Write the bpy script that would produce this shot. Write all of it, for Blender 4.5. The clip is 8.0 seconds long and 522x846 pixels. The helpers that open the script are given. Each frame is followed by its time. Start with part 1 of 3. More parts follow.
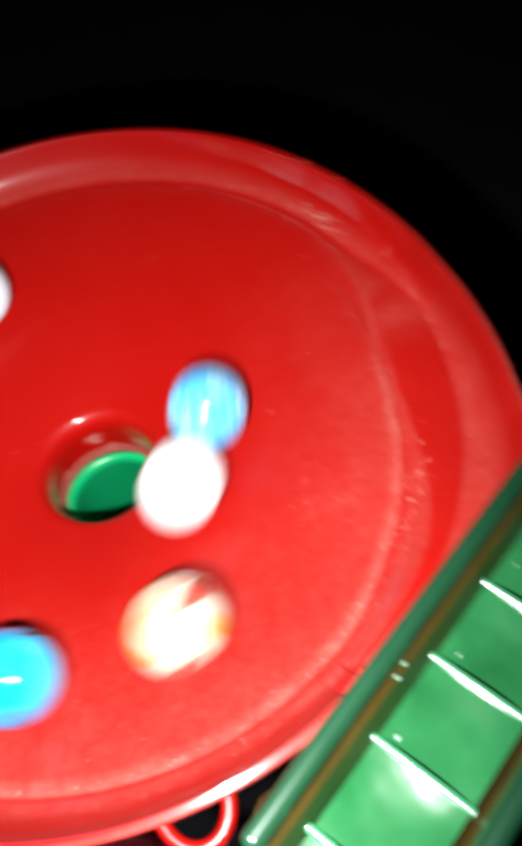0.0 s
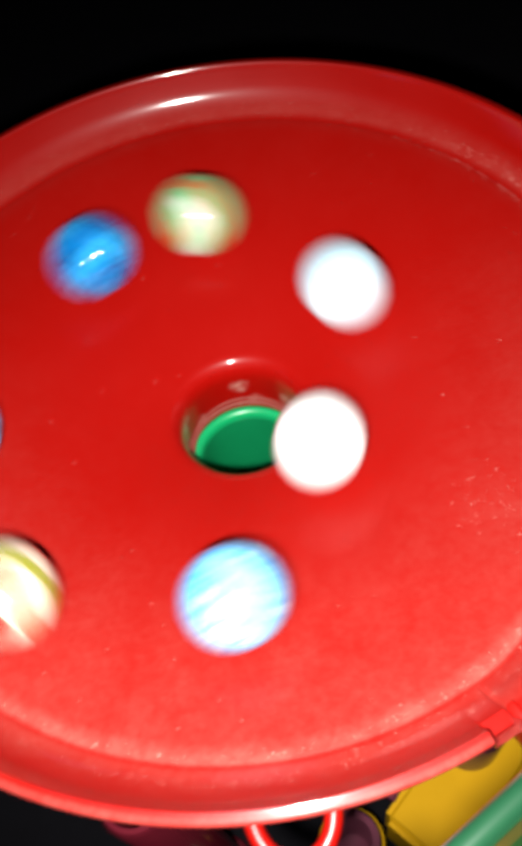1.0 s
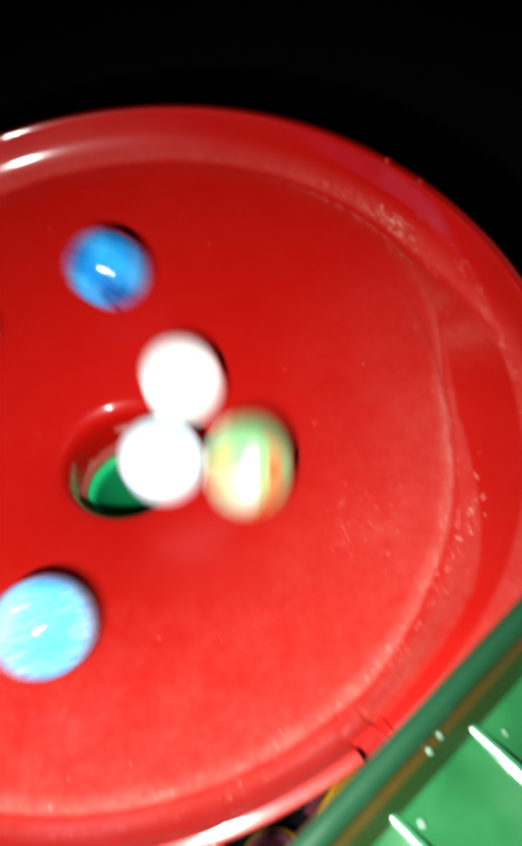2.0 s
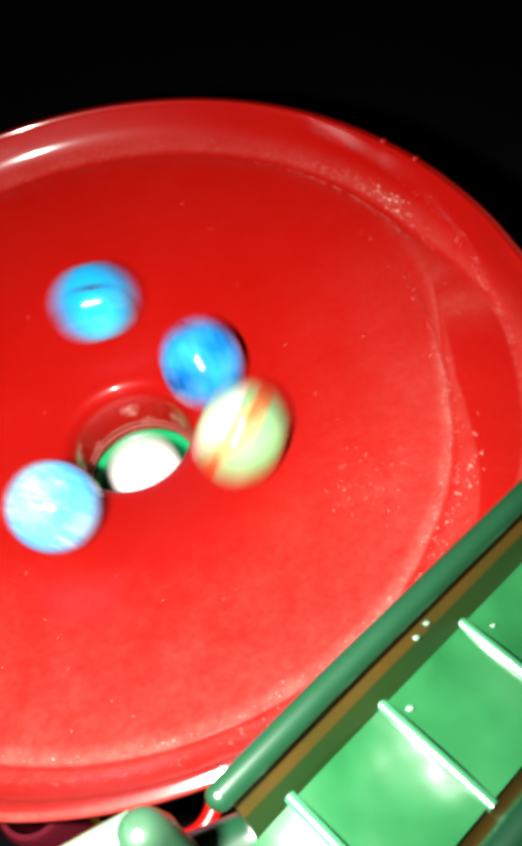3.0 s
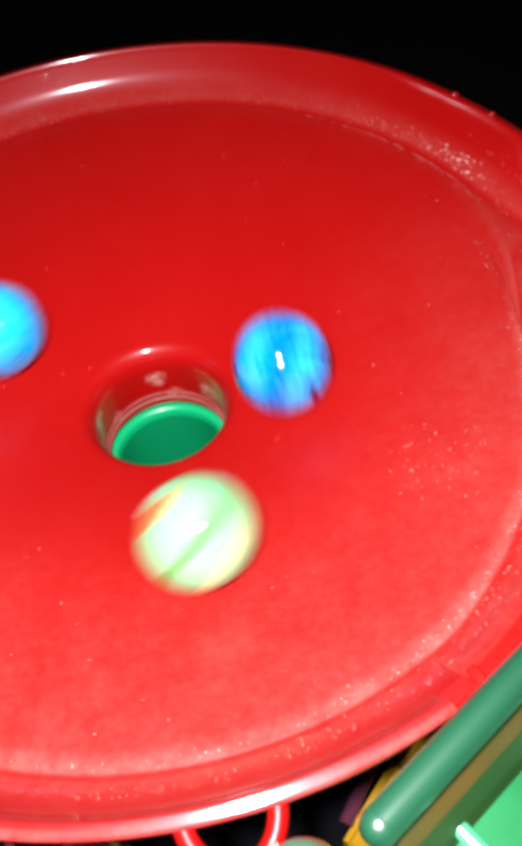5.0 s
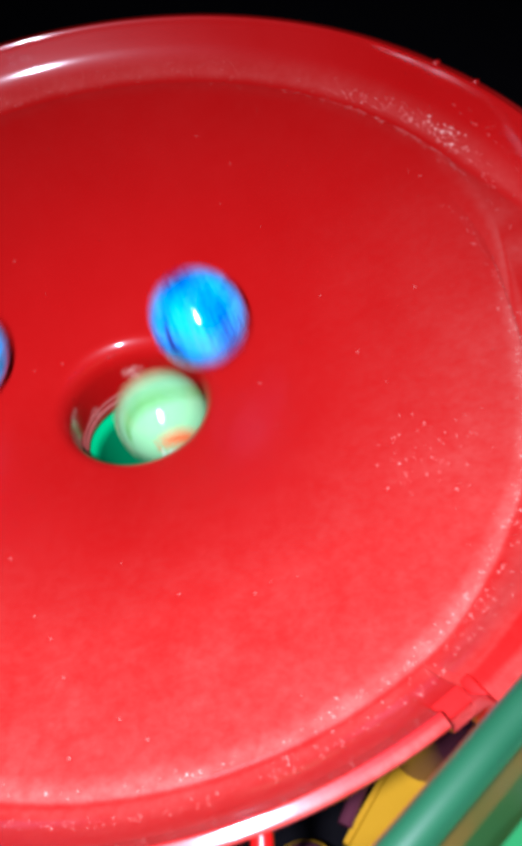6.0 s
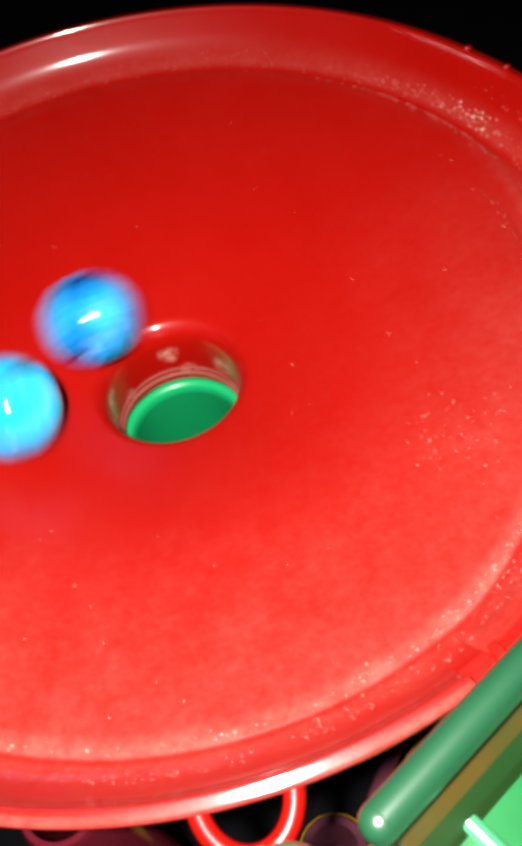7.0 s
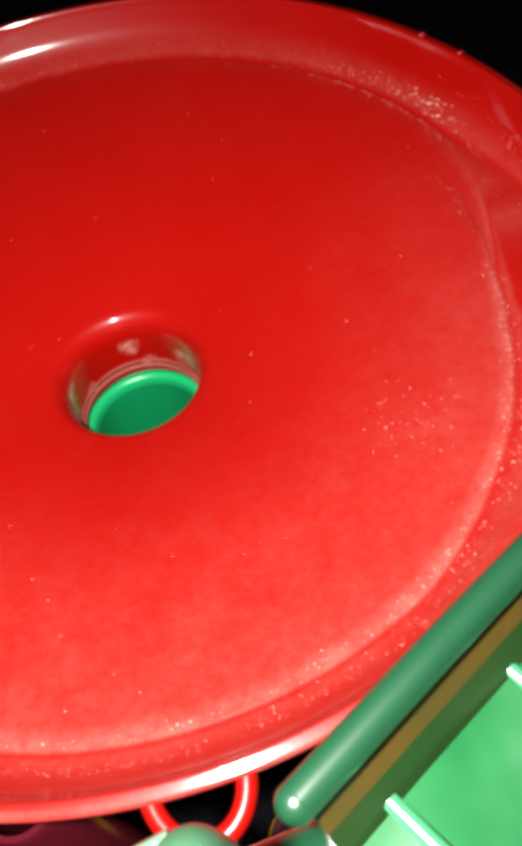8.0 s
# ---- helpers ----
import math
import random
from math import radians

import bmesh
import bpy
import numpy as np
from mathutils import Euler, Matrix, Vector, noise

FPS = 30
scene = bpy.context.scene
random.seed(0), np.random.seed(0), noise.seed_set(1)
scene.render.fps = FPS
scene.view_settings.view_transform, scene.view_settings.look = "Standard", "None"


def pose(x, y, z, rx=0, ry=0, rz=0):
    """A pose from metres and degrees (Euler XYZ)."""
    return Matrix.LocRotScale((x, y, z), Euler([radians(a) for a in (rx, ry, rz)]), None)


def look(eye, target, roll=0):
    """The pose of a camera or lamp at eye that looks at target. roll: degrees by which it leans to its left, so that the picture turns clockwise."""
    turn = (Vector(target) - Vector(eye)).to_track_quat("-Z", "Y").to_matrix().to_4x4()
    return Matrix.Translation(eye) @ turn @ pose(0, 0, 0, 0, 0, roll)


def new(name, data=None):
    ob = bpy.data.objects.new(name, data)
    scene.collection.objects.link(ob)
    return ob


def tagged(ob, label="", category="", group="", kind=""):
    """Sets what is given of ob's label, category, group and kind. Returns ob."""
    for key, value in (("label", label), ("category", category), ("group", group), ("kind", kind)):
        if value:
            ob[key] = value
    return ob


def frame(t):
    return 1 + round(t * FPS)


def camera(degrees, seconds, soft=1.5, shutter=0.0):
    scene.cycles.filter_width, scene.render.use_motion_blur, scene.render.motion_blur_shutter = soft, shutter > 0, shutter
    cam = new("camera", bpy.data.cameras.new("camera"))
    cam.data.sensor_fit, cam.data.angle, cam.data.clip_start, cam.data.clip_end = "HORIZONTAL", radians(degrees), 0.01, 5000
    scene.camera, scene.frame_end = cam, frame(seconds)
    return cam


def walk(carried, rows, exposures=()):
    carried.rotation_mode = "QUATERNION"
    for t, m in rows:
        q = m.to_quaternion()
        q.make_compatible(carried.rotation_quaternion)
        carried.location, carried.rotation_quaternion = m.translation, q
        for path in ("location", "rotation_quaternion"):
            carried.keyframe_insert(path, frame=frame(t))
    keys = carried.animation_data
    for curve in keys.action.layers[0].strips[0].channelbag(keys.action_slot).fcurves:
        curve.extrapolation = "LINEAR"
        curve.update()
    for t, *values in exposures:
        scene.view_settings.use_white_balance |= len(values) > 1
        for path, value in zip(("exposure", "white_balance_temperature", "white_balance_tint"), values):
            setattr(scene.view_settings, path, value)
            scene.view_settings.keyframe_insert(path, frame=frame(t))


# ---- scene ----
MM = 0.001
CAM_LENS = 33.31

# ---- camera ----
cam = camera(CAM_LENS, 8.0, soft=6.2, shutter=0.65)
CAMERA_ROWS = [
    (0.0, pose(0.01238, -0.09955, 0.15248, 31.07, 7.52, -25.26)),
    (0.1, pose(0.01062, -0.09740, 0.15358, 31.60, 8.00, -21.95)),
    (0.2, pose(0.00540, -0.09190, 0.15282, 32.28, 8.56, -19.26)),
    (0.3, pose(0.00044, -0.08758, 0.15201, 33.04, 9.87, -16.75)),
    (0.4, pose(-0.00400, -0.08407, 0.14948, 33.06, 10.30, -14.03)),
    (0.5, pose(-0.00624, -0.08352, 0.14637, 32.97, 8.61, -12.25)),
    (0.6, pose(-0.00680, -0.08671, 0.14280, 32.80, 6.81, -11.31)),
    (0.7, pose(-0.00669, -0.09110, 0.14107, 33.20, 5.79, -10.49)),
    (0.8, pose(-0.00554, -0.09444, 0.13908, 33.15, 5.89, -10.22)),
    (0.9, pose(-0.00266, -0.09452, 0.13696, 32.92, 5.41, -10.71)),
    (1.0, pose(0.00041, -0.09109, 0.13578, 32.60, 6.13, -11.38)),
    (1.1, pose(0.00235, -0.09110, 0.13502, 34.15, 6.90, -13.05)),
    (1.2, pose(0.00359, -0.09263, 0.13636, 34.68, 7.02, -14.38)),
    (1.3, pose(0.00524, -0.09293, 0.13796, 34.28, 6.94, -15.58)),
    (1.4, pose(0.00480, -0.09232, 0.13940, 33.69, 9.30, -15.62)),
    (1.5, pose(0.00607, -0.09267, 0.14063, 33.88, 9.05, -15.49)),
    (1.6, pose(0.00702, -0.09319, 0.14002, 34.62, 8.76, -15.99)),
    (1.7, pose(0.00789, -0.09350, 0.13764, 35.71, 8.17, -16.97)),
    (1.8, pose(0.01005, -0.09259, 0.13919, 34.83, 7.69, -17.40)),
    (1.9, pose(0.01202, -0.09262, 0.14025, 34.13, 6.72, -17.75)),
    (2.0, pose(0.01350, -0.09311, 0.14074, 32.76, 6.06, -17.71)),
    (2.1, pose(0.01376, -0.09549, 0.14042, 31.90, 6.58, -17.59)),
    (2.2, pose(0.01361, -0.09718, 0.14112, 31.18, 7.07, -17.60)),
    (3.3, pose(0.01048, -0.10573, 0.13127, 36.50, 7.29, -17.94)),
    (3.4, pose(0.00962, -0.10499, 0.13007, 36.48, 6.87, -17.85)),
    (3.5, pose(0.00883, -0.10378, 0.12861, 36.57, 6.95, -17.67)),
    (3.6, pose(0.00906, -0.10440, 0.12801, 37.02, 6.67, -17.53)),
    (3.7, pose(0.00902, -0.10535, 0.12691, 37.64, 6.49, -17.53)),
    (3.8, pose(0.00895, -0.10588, 0.12518, 37.26, 6.15, -17.68)),
    (3.9, pose(0.00906, -0.10525, 0.12336, 36.93, 5.60, -17.92)),
    (4.0, pose(0.00871, -0.10346, 0.12201, 36.44, 5.86, -17.85)),
    (4.1, pose(0.00682, -0.10299, 0.12191, 37.28, 5.70, -17.19)),
    (4.2, pose(0.00484, -0.10307, 0.12259, 38.03, 5.38, -16.72)),
    (4.3, pose(0.00277, -0.10317, 0.12335, 37.86, 5.38, -16.34)),
    (4.4, pose(0.00105, -0.10217, 0.12367, 37.18, 5.89, -16.13)),
    (4.5, pose(0.00046, -0.09975, 0.12314, 36.47, 5.87, -16.28)),
    (4.6, pose(-0.00026, -0.09916, 0.12262, 36.38, 5.78, -16.11)),
    (4.7, pose(-0.00029, -0.09869, 0.12156, 36.51, 5.11, -16.14)),
    (5.8, pose(0.00163, -0.09074, 0.10682, 36.79, 4.49, -17.70)),
    (5.9, pose(0.00264, -0.09083, 0.10929, 36.09, 5.07, -17.83)),
    (6.0, pose(0.00394, -0.09134, 0.11273, 35.11, 5.58, -17.96)),
    (6.1, pose(0.00475, -0.09175, 0.11444, 34.54, 5.78, -18.05)),
    (6.2, pose(0.00514, -0.09209, 0.11490, 34.37, 5.83, -18.07)),
    (6.3, pose(0.00518, -0.09229, 0.11461, 34.72, 5.87, -18.04)),
    (6.4, pose(0.00495, -0.09260, 0.11383, 34.93, 5.79, -17.94)),
    (6.5, pose(0.00467, -0.09297, 0.11312, 35.29, 5.52, -17.81)),
    (6.6, pose(0.00421, -0.09341, 0.11296, 35.54, 5.76, -17.56)),
    (6.7, pose(0.00370, -0.09404, 0.11300, 35.26, 5.92, -17.26)),
    (6.8, pose(0.00315, -0.09455, 0.11330, 35.09, 6.31, -16.98)),
    (6.9, pose(0.00253, -0.09487, 0.11370, 34.94, 7.06, -16.69)),
    (7.0, pose(0.00246, -0.09500, 0.11396, 34.96, 7.06, -16.66)),
    (7.1, pose(0.00249, -0.09478, 0.11404, 35.05, 7.31, -16.72)),
    (7.2, pose(0.00275, -0.09444, 0.11392, 35.02, 7.39, -16.89)),
    (7.3, pose(0.00316, -0.09411, 0.11371, 34.89, 7.40, -17.05)),
    (7.4, pose(0.00362, -0.09384, 0.11356, 34.77, 7.52, -17.13)),
    (7.5, pose(0.00424, -0.09390, 0.11343, 34.42, 7.36, -17.08)),
    (7.6, pose(0.00475, -0.09414, 0.11367, 34.43, 7.63, -16.77)),
    (7.7, pose(0.00531, -0.09468, 0.11360, 34.21, 7.24, -16.88)),
    (7.8, pose(0.00569, -0.09524, 0.11346, 34.19, 6.92, -17.23)),
    (7.9, pose(0.00593, -0.09586, 0.11326, 34.18, 6.65, -17.71)),
    (8.0, pose(0.00591, -0.09642, 0.11310, 34.32, 6.81, -18.21)),
]

EXPOSURES = [(0.0, 0.22, 6300, 10), (0.5, 0.24, 6400, 10), (1.5, -0.14, 6500, 10), (2.2, 0.15, 6500, 10), (3.3, 0.42, 6600, 9), (4.7, 0.36, 6200, 14),
             (5.8, 0.2, 5300, 24), (6.1, 0.2, 5400, 22), (6.5, 0.2, 6400, 12), (7.0, 0.25, 6600, 8), (7.5, 0.2, 6400, 11), (8.0, 0.15, 6500, 10)]
walk(cam, CAMERA_ROWS, EXPOSURES)

# ---- light: the phone's own torch beside the lens, in a dark room ----
world = bpy.data.worlds.new("night")
world.use_nodes = True
world.node_tree.nodes["Background"].inputs[0].default_value = (0.5, 0.55, 0.7, 1)
world.node_tree.nodes["Background"].inputs[1].default_value = 0.001
scene.world = world
torch = bpy.data.lights.new("phone_torch", "SPOT")
torch.energy, torch.shadow_soft_size, torch.color = 2.85, 0.003, (1.0, 0.97, 0.92)
torch.spot_size, torch.spot_blend = radians(95), 1.0
torch_ob = new("phone_torch", torch)
torch_ob.matrix_world = look((-0.007, -0.095, 0.131), (0.004, -0.024, 0.0))


# ---- materials ----
def material(name):
    m = bpy.data.materials.new(name)
    m.use_nodes = True
    nt = m.node_tree
    return m, nt, nt.nodes["Principled BSDF"]


def node(nt, kind, **values):
    n = nt.nodes.new(kind)
    for key, value in values.items():
        n.inputs[key].default_value = value
    return n


def coords(nt, scale=1.0):
    tc = nt.nodes.new("ShaderNodeTexCoord")
    mp = node(nt, "ShaderNodeMapping", Scale=(scale, scale, scale))
    nt.links.new(tc.outputs["Object"], mp.inputs["Vector"])
    return mp.outputs["Vector"]


def noise_tex(nt, vec, scale, detail=4.0, rough=0.6):
    n = node(nt, "ShaderNodeTexNoise", Scale=scale, Detail=detail, Roughness=rough)
    nt.links.new(vec, n.inputs["Vector"])
    return n.outputs["Fac"]


def ramp(nt, fac, stops):
    r = nt.nodes.new("ShaderNodeValToRGB")
    el = r.color_ramp.elements
    while len(el) < len(stops):
        el.new(0.5)
    for e, (pos, col) in zip(el, stops):
        e.position = pos
        e.color = (*col, 1) if len(col) == 3 else col
    nt.links.new(fac, r.inputs["Fac"])
    return r.outputs["Color"]


def mix(nt, fac, a, b):
    m = nt.nodes.new("ShaderNodeMix")
    m.data_type = "RGBA"
    for sock, v in ((m.inputs["Factor"], fac), (m.inputs["A"], a), (m.inputs["B"], b)):
        if isinstance(v, (int, float)):
            sock.default_value = v
        elif isinstance(v, tuple):
            sock.default_value = (*v, 1)
        else:
            nt.links.new(v, sock)
    return m.outputs["Result"]


def bump(nt, fac, strength, dist, bsdf):
    b = node(nt, "ShaderNodeBump", Strength=strength, Distance=dist)
    nt.links.new(fac, b.inputs["Height"])
    nt.links.new(b.outputs["Normal"], bsdf.inputs["Normal"])


def red_plastic():
    """Glossy red plastic, with dust that has gathered in the gutter, on the wall above it and in the hole, and torch
    haze and a lip highlight painted in.
    """
    m, nt, b = material("red_plastic")
    v = coords(nt)
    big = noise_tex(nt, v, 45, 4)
    fine = noise_tex(nt, v, 1500, 3, 0.7)
    grit = noise_tex(nt, v, 700, 5, 0.8)
    cloud = noise_tex(nt, v, 130, 5, 0.7)
    sep = nt.nodes.new("ShaderNodeSeparateXYZ")
    nt.links.new(v, sep.inputs[0])
    reach = nt.nodes.new("ShaderNodeAttribute")
    reach.attribute_name = "reach"
    radius = reach.outputs["Fac"]
    # dust by distance from the middle: thin film on the floor, thicker by the gutter and on the lower wall; the pale
    # stops past 0.73 paint the lip's white highlight
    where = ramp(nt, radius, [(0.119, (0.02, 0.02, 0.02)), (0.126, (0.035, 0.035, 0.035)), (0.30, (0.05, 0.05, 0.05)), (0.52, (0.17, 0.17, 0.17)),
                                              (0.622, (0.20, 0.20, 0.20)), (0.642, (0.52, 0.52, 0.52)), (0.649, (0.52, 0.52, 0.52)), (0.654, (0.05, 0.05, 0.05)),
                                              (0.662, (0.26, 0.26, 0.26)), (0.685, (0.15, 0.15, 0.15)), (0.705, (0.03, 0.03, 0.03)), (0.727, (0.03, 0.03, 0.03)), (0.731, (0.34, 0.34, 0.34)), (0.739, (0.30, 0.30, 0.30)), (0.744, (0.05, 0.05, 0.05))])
    rough_dust = nt.nodes.new("ShaderNodeMath")
    rough_dust.operation = "MULTIPLY"
    nt.links.new(ramp(nt, cloud, [(0.30, (0.42, 0.42, 0.42)), (0.75, (1, 1, 1))]), rough_dust.inputs[0])
    nt.links.new(ramp(nt, grit, [(0.38, (0.5, 0.5, 0.5)), (0.72, (1, 1, 1))]), rough_dust.inputs[1])
    film_and_glint = nt.nodes.new("ShaderNodeMath")
    film_and_glint.operation = "MULTIPLY"
    nt.links.new(where, film_and_glint.inputs[0])
    nt.links.new(rough_dust.outputs[0], film_and_glint.inputs[1])
    # near-to-far weight on the dust: paints the torch's haze over the near half
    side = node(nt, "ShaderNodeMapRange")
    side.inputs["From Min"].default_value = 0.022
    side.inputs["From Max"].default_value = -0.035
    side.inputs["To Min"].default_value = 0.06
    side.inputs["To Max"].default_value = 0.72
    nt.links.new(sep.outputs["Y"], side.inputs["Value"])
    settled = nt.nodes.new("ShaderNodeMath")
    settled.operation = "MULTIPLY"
    nt.links.new(film_and_glint.outputs[0], settled.inputs[0])
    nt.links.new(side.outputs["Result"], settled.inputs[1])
    # dried dirt in patches on the wall of the hole
    wobble = node(nt, "ShaderNodeTexNoise", Scale=380.0, Detail=3.0)
    nt.links.new(v, wobble.inputs["Vector"])
    ragged = node(nt, "ShaderNodeVectorMath")
    ragged.operation = "MULTIPLY_ADD"
    ragged.inputs[1].default_value = (0.0035, 0.0035, 0.0035)
    nt.links.new(wobble.outputs["Color"], ragged.inputs[0])
    nt.links.new(v, ragged.inputs[2])
    spots = None
    for centre, size in (((0.0008, 0.0113, -0.0062), 0.0022), ((-0.0108, 0.0030, -0.0045), 0.0024), ((-0.0111, 0.0010, -0.0080), 0.0026),
                         ((0.0098, 0.0056, -0.0075), 0.0026), ((0.0040, 0.0106, -0.0108), 0.0022), ((-0.0080, 0.0080, -0.0112), 0.0022)):
        away = nt.nodes.new("ShaderNodeVectorMath")
        away.operation = "DISTANCE"
        away.inputs[1].default_value = [c + 0.00175 for c in centre]
        nt.links.new(ragged.outputs[0], away.inputs[0])
        near = node(nt, "ShaderNodeMapRange")
        near.inputs["From Min"].default_value = size
        near.inputs["From Max"].default_value = 0.0
        nt.links.new(away.outputs["Value"], near.inputs["Value"])
        if spots is None:
            spots = near.outputs["Result"]
        else:
            more = nt.nodes.new("ShaderNodeMath")
            more.operation = "MAXIMUM"
            nt.links.new(spots, more.inputs[0])
            nt.links.new(near.outputs["Result"], more.inputs[1])
            spots = more.outputs[0]
    broken = nt.nodes.new("ShaderNodeMath")
    broken.operation = "MULTIPLY"
    nt.links.new(spots, broken.inputs[0])
    nt.links.new(ramp(nt, noise_tex(nt, v, 650, 4, 0.75), [(0.40, (0.05, 0.05, 0.05)), (0.58, (1, 1, 1))]), broken.inputs[1])
    patches = node(nt, "ShaderNodeMath")
    patches.operation = "MULTIPLY"
    patches.inputs[1].default_value = 1.1
    nt.links.new(broken.outputs[0], patches.inputs[0])
    dust = nt.nodes.new("ShaderNodeMath")
    dust.operation = "MAXIMUM"
    # a grainy band clings to the wall just above the gutter, all the way round
    band = nt.nodes.new("ShaderNodeMath")
    band.operation = "MULTIPLY"
    nt.links.new(ramp(nt, radius, [(0.656, (0, 0, 0)), (0.668, (0.14, 0.14, 0.14)), (0.683, (0.08, 0.08, 0.08)), (0.700, (0, 0, 0))]), band.inputs[0])
    nt.links.new(rough_dust.outputs[0], band.inputs[1])
    floor_or_wall = nt.nodes.new("ShaderNodeMath")
    floor_or_wall.operation = "MAXIMUM"
    nt.links.new(settled.outputs[0], floor_or_wall.inputs[0])
    nt.links.new(band.outputs[0], floor_or_wall.inputs[1])
    nt.links.new(floor_or_wall.outputs[0], dust.inputs[0])
    nt.links.new(patches.outputs[0], dust.inputs[1])
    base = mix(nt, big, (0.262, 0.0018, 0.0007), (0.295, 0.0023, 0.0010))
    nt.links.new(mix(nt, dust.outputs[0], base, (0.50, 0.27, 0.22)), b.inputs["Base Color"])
    nt.links.new(ramp(nt, big, [(0.3, (0.36, 0.36, 0.36)), (0.7, (0.46, 0.46, 0.46))]), b.inputs["Roughness"])
    b.inputs["Specular IOR Level"].default_value = 0.12
    # the film of dust dulls the floor; wall and lip keep their gloss
    nt.links.new(ramp(nt, radius, [(0.11, (0.8, 0.8, 0.8)), (0.15, (0.14, 0.14, 0.14)), (0.655, (0.10, 0.10, 0.10)), (0.69, (0.6, 0.6, 0.6)), (0.72, (1, 1, 1))]), b.inputs["Coat Weight"])
    b.inputs["Coat Roughness"].default_value = 0.12
    bump(nt, fine, 0.06, 0.0003, b)
    return m


def clear_plastic(name, col, rough, trans, mottling=120, depth=0.8, second=None, wavy=0.0, coat=0.0):
    m, nt, b = material(name)
    v = coords(nt)
    n = noise_tex(nt, v, mottling, 4)
    nt.links.new(mix(nt, n, col, second or tuple(c * depth for c in col)), b.inputs["Base Color"])
    b.inputs["Roughness"].default_value = rough
    b.inputs["Transmission Weight"].default_value = trans
    b.inputs["IOR"].default_value = 1.49
    b.inputs["Coat Weight"].default_value = coat
    b.inputs["Coat Roughness"].default_value = rough * 0.7
    if wavy:
        bump(nt, noise_tex(nt, v, 75, 2, 0.4), wavy, 0.004, b)
    else:
        bump(nt, noise_tex(nt, v, 500, 3), 0.04, 0.0005, b)
    return m


def dull(name, a, c, rough, scale):
    m, nt, b = material(name)
    v = coords(nt)
    nt.links.new(mix(nt, noise_tex(nt, v, scale, 5), a, c), b.inputs["Base Color"])
    b.inputs["Roughness"].default_value = rough
    b.inputs["Specular IOR Level"].default_value = 0.5 if rough < 0.6 else 0.05
    bump(nt, noise_tex(nt, v, scale * 6, 3), 0.2, 0.0006, b)
    return m


def marble_glass(name, stops, wave_scale, twist, trans=0.0):
    """Swirled marble glass: bands that wind through the ball, under a clear hard gloss."""
    m, nt, b = material(name)
    v = coords(nt)
    w = node(nt, "ShaderNodeTexWave", Scale=wave_scale, Distortion=twist, Detail=2.0)
    w.inputs["Detail Scale"].default_value = 60.0
    nt.links.new(v, w.inputs["Vector"])
    cloud = noise_tex(nt, v, 110, 3)
    both = nt.nodes.new("ShaderNodeMath")
    both.operation = "MULTIPLY_ADD"
    both.inputs[1].default_value = 0.55
    nt.links.new(cloud, both.inputs[0])
    half = nt.nodes.new("ShaderNodeMath")
    half.operation = "MULTIPLY"
    half.inputs[1].default_value = 0.5
    nt.links.new(w.outputs["Fac"], half.inputs[0])
    nt.links.new(half.outputs[0], both.inputs[2])
    nt.links.new(ramp(nt, both.outputs[0], stops), b.inputs["Base Color"])
    b.inputs["Roughness"].default_value = 0.06
    b.inputs["IOR"].default_value = 1.52
    b.inputs["Transmission Weight"].default_value = trans
    b.inputs["Coat Weight"].default_value = 0.6
    b.inputs["Coat Roughness"].default_value = 0.02
    return m


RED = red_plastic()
RED_CLEAN = clear_plastic("clean_red_plastic", (0.29, 0.003, 0.0015), 0.3, 0.0)
RED_DUSTY = dull("dusty_red_plastic", (0.26, 0.075, 0.055), (0.14, 0.010, 0.008), 0.55, 500)
# the tube's green, darkened to paint the shade inside the pipe
GREEN_PIPE_SHADED = clear_plastic("shaded_green_pipe_plastic", (0.004, 0.23, 0.078), 0.35, 0.05)
RED_POLISHED = clear_plastic("polished_red_plastic", (0.38, 0.006, 0.004), 0.18, 0.0)
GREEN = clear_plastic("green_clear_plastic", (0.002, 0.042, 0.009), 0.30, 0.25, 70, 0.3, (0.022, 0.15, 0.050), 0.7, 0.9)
# walls and foot: the dish's red shining through green, put into the colours
GREEN_RED_THROUGH = clear_plastic("green_plastic_red_through", (0.085, 0.034, 0.005), 0.28, 0.45, 210, 0.8, (0.024, 0.036, 0.007), 0.4, 0.4)
OLIVE = clear_plastic("green_plastic_olive_through", (0.016, 0.028, 0.005), 0.28, 0.4, 150, 0.8, (0.004, 0.030, 0.007), 0.4, 0.4)
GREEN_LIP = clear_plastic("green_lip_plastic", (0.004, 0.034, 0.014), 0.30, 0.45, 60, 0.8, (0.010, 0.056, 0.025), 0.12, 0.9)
# paler than the floor panels: the ribs' white glints put into the colour
GREEN_RIB_GLINT = clear_plastic("green_rib_glint_plastic", (0.04, 0.20, 0.09), 0.26, 0.3, 120, 0.8, None, 0.0, 1.0)
GREEN_HEAD = clear_plastic("dark_green_clear_plastic", (0.05, 0.13, 0.07), 0.36, 0.6, 150, 0.8, (0.015, 0.06, 0.028), 0.4, 0.6)
# the side arm's white torch highlight, put into a pale colour; blisters share it
MINT = clear_plastic("mint_highlight_plastic", (0.20, 0.36, 0.26), 0.30, 0.5, 120, 0.8, (0.06, 0.16, 0.09), 0.3, 0.8)
GREEN_TUBE = clear_plastic("green_tube_plastic", (0.006, 0.36, 0.12), 0.30, 0.10)
MAROON = clear_plastic("maroon_clear_plastic", (0.13, 0.010, 0.020), 0.15, 0.5)
